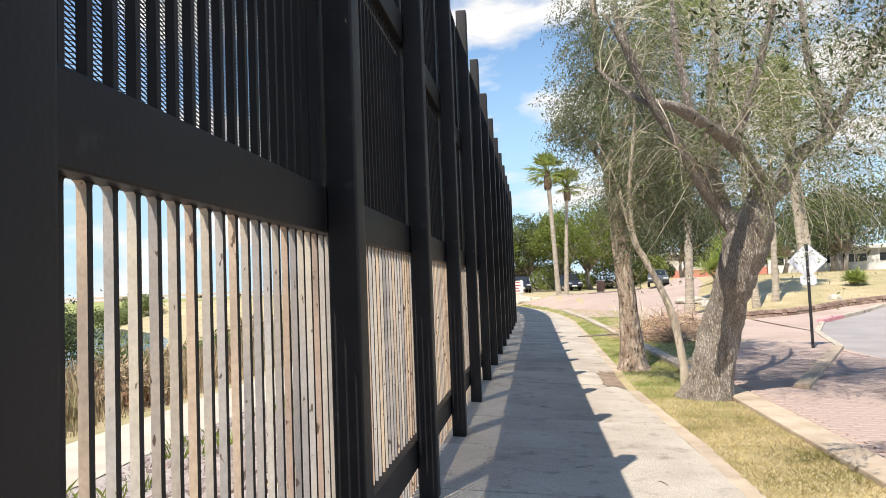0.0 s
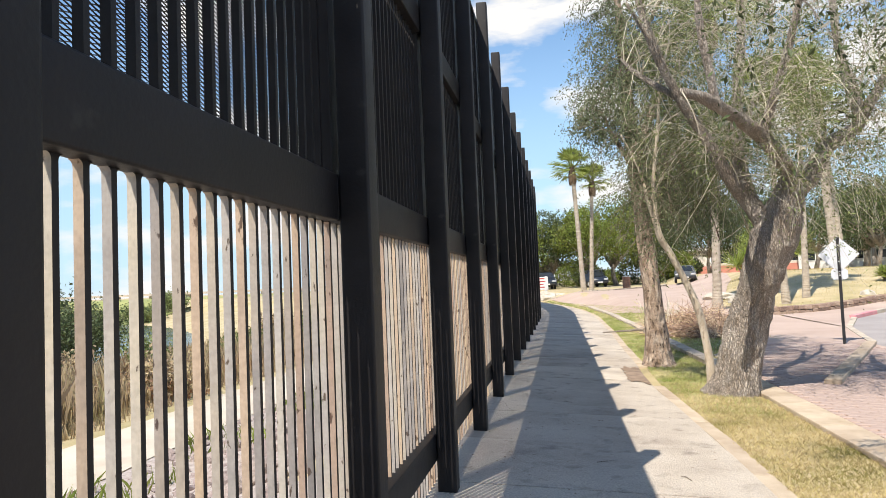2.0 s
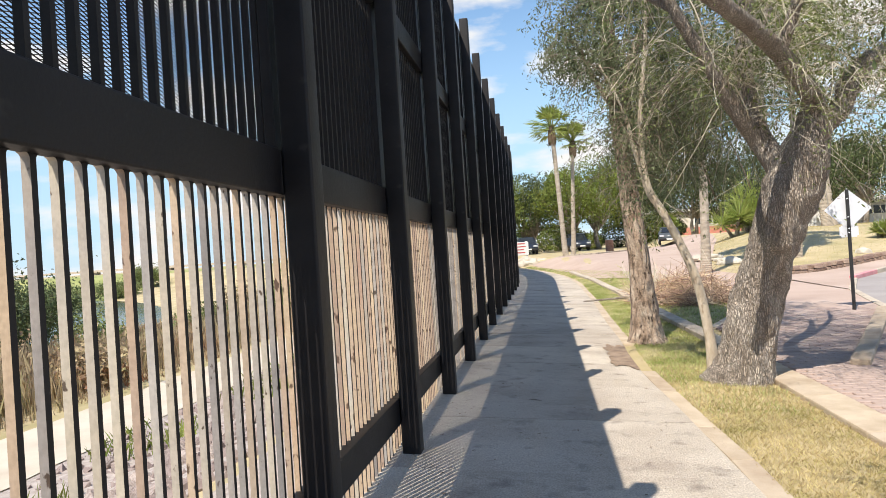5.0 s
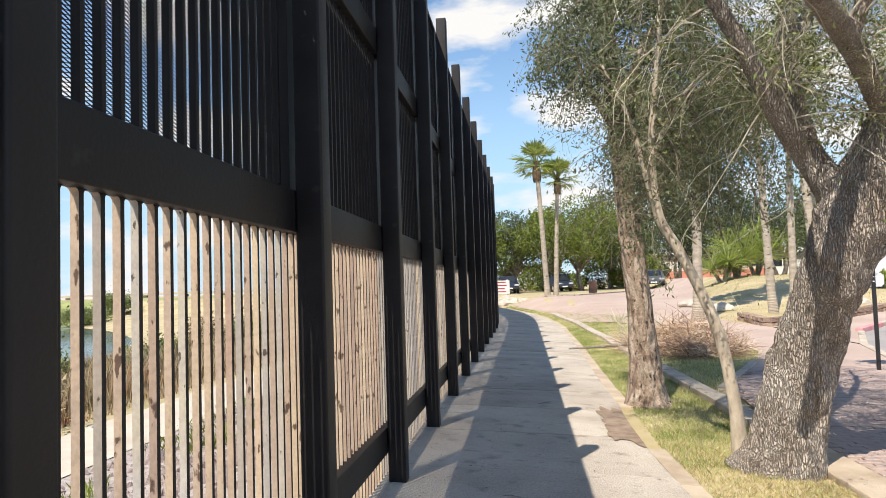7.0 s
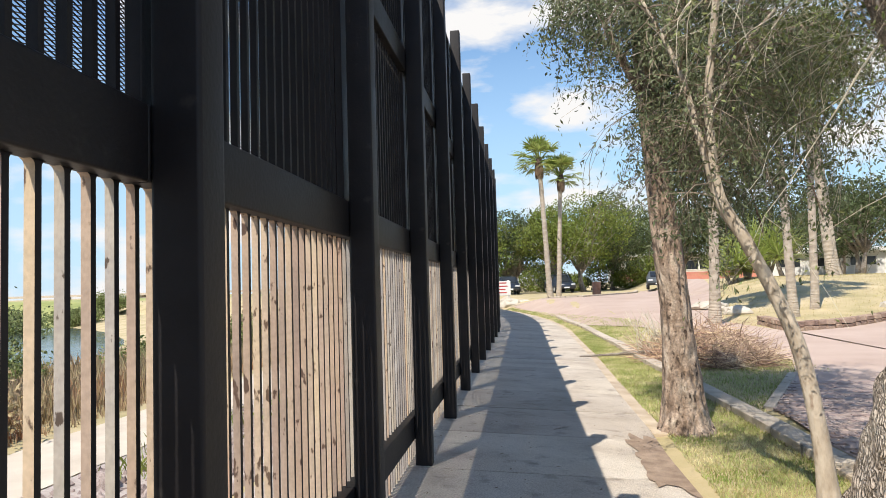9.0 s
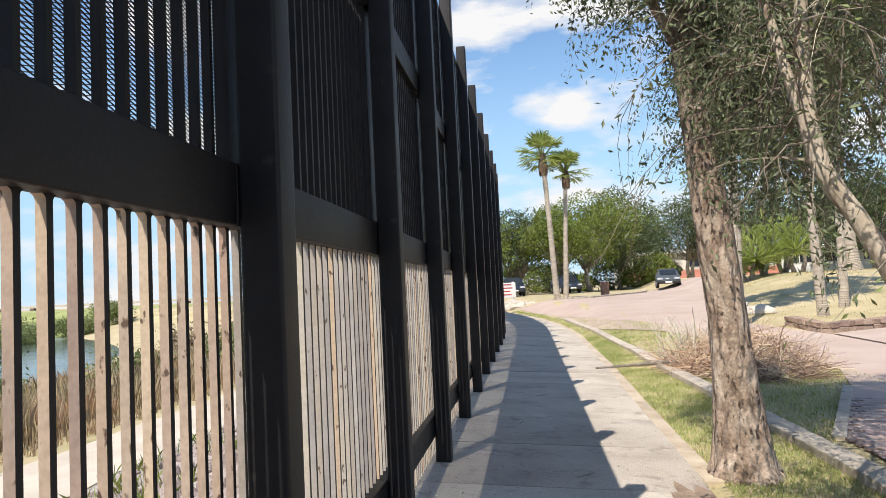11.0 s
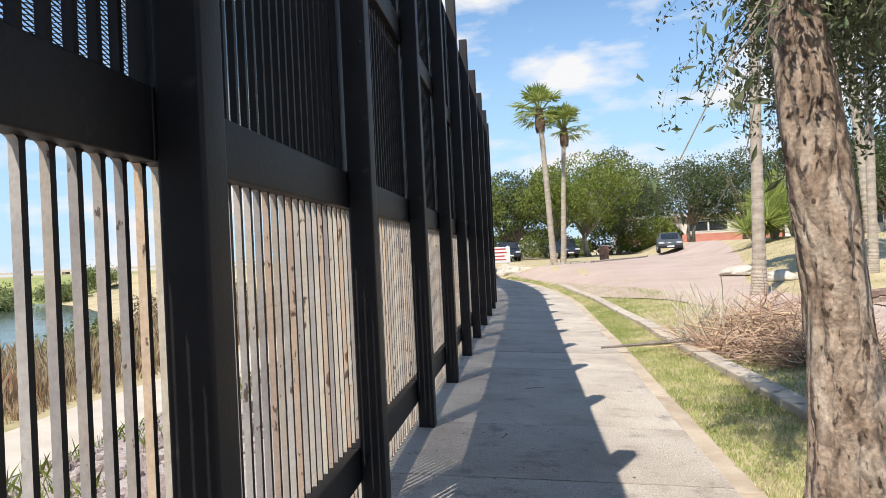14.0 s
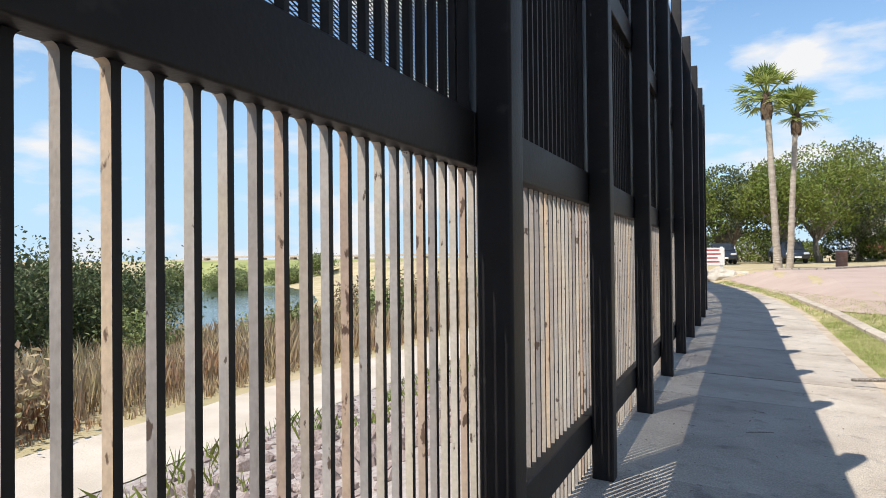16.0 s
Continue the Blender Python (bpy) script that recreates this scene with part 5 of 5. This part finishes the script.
for i in range(5200):
    x, y = rs.uniform(-7.3, -2.4), rs.uniform(-2, 45)
    k = rs.uniform(0.03, 0.12)
    turn = Euler((rs.uniform(0, 6), rs.uniform(0, 6), 0)).to_matrix()
    at = Vector((x, y, land(x, y) + k * 0.2)) - Vector(riprap.location)
    n = len(verts)
    for c in ((1, 0, 0), (-1, 0, 0), (0, 1, 0), (0, -1, 0), (0, 0, 0.7), (0, 0, -0.7)):
        verts.append(at + turn @ (Vector(c) * k * rs.uniform(0.7, 1.25)))
    for f in ((0, 2, 4), (2, 1, 4), (1, 3, 4), (3, 0, 4), (2, 0, 5), (1, 2, 5), (3, 1, 5), (0, 3, 5)):
        faces.append([n + q for q in f])
me = bpy.data.meshes.new("small_stone_rest")
me.from_pydata([v[:] for v in verts], [], faces)
me.materials.append(ROCK)
rubble = new("rubble", me)
rubble.parent = riprap
tagged(rubble, kind="stuff")

# far low bridge over the river
bridge = thing("far_bridge", (-120, 420, -1), "long low bridge far off over the river", "bridge")
part("deck", boxed((-260, -4, 3.2), (60, 4, 4.6)), KERB, bridge)
for i in range(12):
    part("pier", boxed((-250 + i * 26, -2, -4), (-247 + i * 26, 2, 3.3)), KERB, bridge)

# ---- slabs, edging and paving bricks ----
rs = random.Random(8)
y = -14.0
while y < 72:
    ln = 1.5 if y < 40 else 3.0
    bm = bmesh.new()
    g = 0.005
    cols = 6
    top = []
    for yy in np.linspace(y + g, y + ln - g, 4):
        yy = float(yy)
        b, r = bend(yy), walk_right(yy)
        top.append([bm.verts.new((xx + b, yy, walk_z(xx + b, yy))) for xx in np.linspace(-1.4, r - 0.004, cols)])
    for a, c in zip(top, top[1:]):
        for i in range(cols - 1):
            bm.faces.new((a[i], a[i + 1], c[i + 1], c[i]))
    rim = [e for e in bm.edges if e.is_boundary]
    ext = bmesh.ops.extrude_edge_only(bm, edges=rim)["geom"]
    bmesh.ops.translate(bm, verts=[v for v in ext if isinstance(v, bmesh.types.BMVert)], vec=(0, 0, -0.1))
    bmesh.ops.recalc_face_normals(bm, faces=bm.faces[:])
    if sum(f.normal.z for f in bm.faces) < 0:
        bmesh.ops.reverse_faces(bm, faces=bm.faces[:])
    dz = rs.uniform(-0.004, 0.004)
    bmesh.ops.translate(bm, verts=bm.verts, vec=(0, 0, dz))
    part("slab", bm, CONCRETE, pavement)
    y += ln

# leaves and bits of bark blown onto the walk
nr = np.random.default_rng(12)
pts = []
while len(pts) < 900:
    y = float(nr.uniform(1, 34))
    x = float(-1.0 + abs(nr.normal(0, 0.75))) if nr.random() < 0.75 else float(nr.uniform(-0.9, walk_right(y)))
    if x < walk_right(y) - 0.03:
        pts.append((x + bend(y), y, walk_z(x + bend(y), y) + 0.006))
pts = np.array(pts)
ang = nr.uniform(0, 6.283, len(pts))
size = nr.uniform(0.006, 0.022, (len(pts), 1))
al = np.stack([np.cos(ang), np.sin(ang), nr.uniform(-.1, .1, len(pts))], 1) * size
ac = np.stack([-np.sin(ang), np.cos(ang), nr.uniform(-.1, .1, len(pts))], 1) * size * 0.35
litter = cards("leaf_litter", pts, al, ac, None, PALM_DEAD)
tagged(litter, "brown dead leaves scattered on the concrete walk", "leaf litter", kind="stuff")
# dry twigs lying on the walk
for i, (x, y, ln, a) in enumerate(((0.25, 6.3, 0.22, 0.3), (0.95, 5.9, 0.18, 1.9), (0.1, 9.2, 0.2, 2.6), (0.3, 13.3, 0.25, 0.5), (-0.2, 15.5, 0.2, 1.2), (0.0, 17.6, 0.24, 0.2), (-0.15, 26.0, 0.3, 0.1))):
    bm = bmesh.new()
    z = walk_z(x, y) + 0.006
    tube(bm, [(x, y, z), (x + math.cos(a) * ln * .5, y + math.sin(a) * ln * .5, z + .006), (x + math.cos(a + .3) * ln, y + math.sin(a + .3) * ln, z - .01)], [.004, .005, .003], 5)
    tagged(mesh_object("twig", bm, BARK), "dry brown twig lying on the walk", "twig", "twigs on the walk")

edging = tagged(new("trim"), "tan concrete edging strip beside the sidewalk", "edging", kind="structure")
y = -6.0
while y < 50:
    ln = rs.uniform(0.9, 1.5)
    if not (10.5 < y < 12.9):
        bm = boxed((0, 0.004, -0.2), (0.17, ln - 0.004, 0.0), 0.012, 2)
        for v in bm.verts:
            yy = v.co.y + y
            x = walk_right(yy) + v.co.x + bend(yy)
            v.co = Vector((x + 0.008 * noise.noise(Vector((x * 2, yy * 3, 0))), yy, v.co.z + walk_z(x, yy) - 0.006 + 0.012 * noise.noise(Vector((1, yy, 0)))))
        part("edging_stone", bm, EDGING, edging)
    y += ln

paving = tagged(new("pavement_brick"), "faded red brick paving beside the kerb", "brick paving", kind="structure")
paving.location = (0, 0, 0)
brick = mesh_of("brick", boxed((-0.097, -0.047, -0.05), (0.097, 0.047, 0.0), 0.006), PAVER)
rest = bmesh.new()
count = 0
for j in range(110):
    for i in range(22):
        x, y = 2.98 + i * 0.2 + (0.1 if j % 2 else 0), 6.2 + j * 0.1
        if x < 3.05 or x > 6.3 or (y > 13.0 and x < 3.15 + max(0, y - 14.8) * 0.46):
            continue
        z = land(x, y) + 0.046 + rs.uniform(-0.003, 0.003)
        if x < 4.4 and 7.5 < y < 12 and count < 300:
            ob = new("brick", brick)
            ob.parent = paving
            ob.location = (x, y, z)
            count += 1
        else:
            lo, hi = (x - .097, y - .047, z - .03), (x + .097, y + .047, z)
            vs = [rest.verts.new((a, b, c)) for c in (lo[2], hi[2]) for a, b in ((lo[0], lo[1]), (hi[0], lo[1]), (hi[0], hi[1]), (lo[0], hi[1]))]
            for f in ((4, 5, 6, 7), (0, 1, 5, 4), (1, 2, 6, 5), (2, 3, 7, 6), (3, 0, 4, 7)):
                rest.faces.new([vs[q] for q in f])
tagged(part("brick_field", rest, PAVER, paving), kind="stuff")

# bare earth washed over the walk at the foot of the trees
ring = []
for i in range(60):
    a = 2 * math.pi * i / 60
    k = 1 + 0.45 * noise.noise(Vector((math.cos(a) * 1.6, math.sin(a) * 1.6, 5))) + 0.5 * noise.noise(Vector((math.cos(a) * 5, math.sin(a) * 5, 2)))
    yy = 12.1 + 0.95 * k * math.sin(a)
    ring.append((min(1.30 + 0.36 * k * math.cos(a), walk_right(yy) - 0.006), yy))
patch("ground_earth", ring, 0.006, mat("brown_earth", [(0.3, (0.20, 0.14, 0.10)), (0.65, (0.36, 0.27, 0.20))], scale=6.0, rough=0.95, bump=0.8, bump_scale=30),
      "brown earth spilled onto the walk", "earth", step=0.25, height=walk_z)
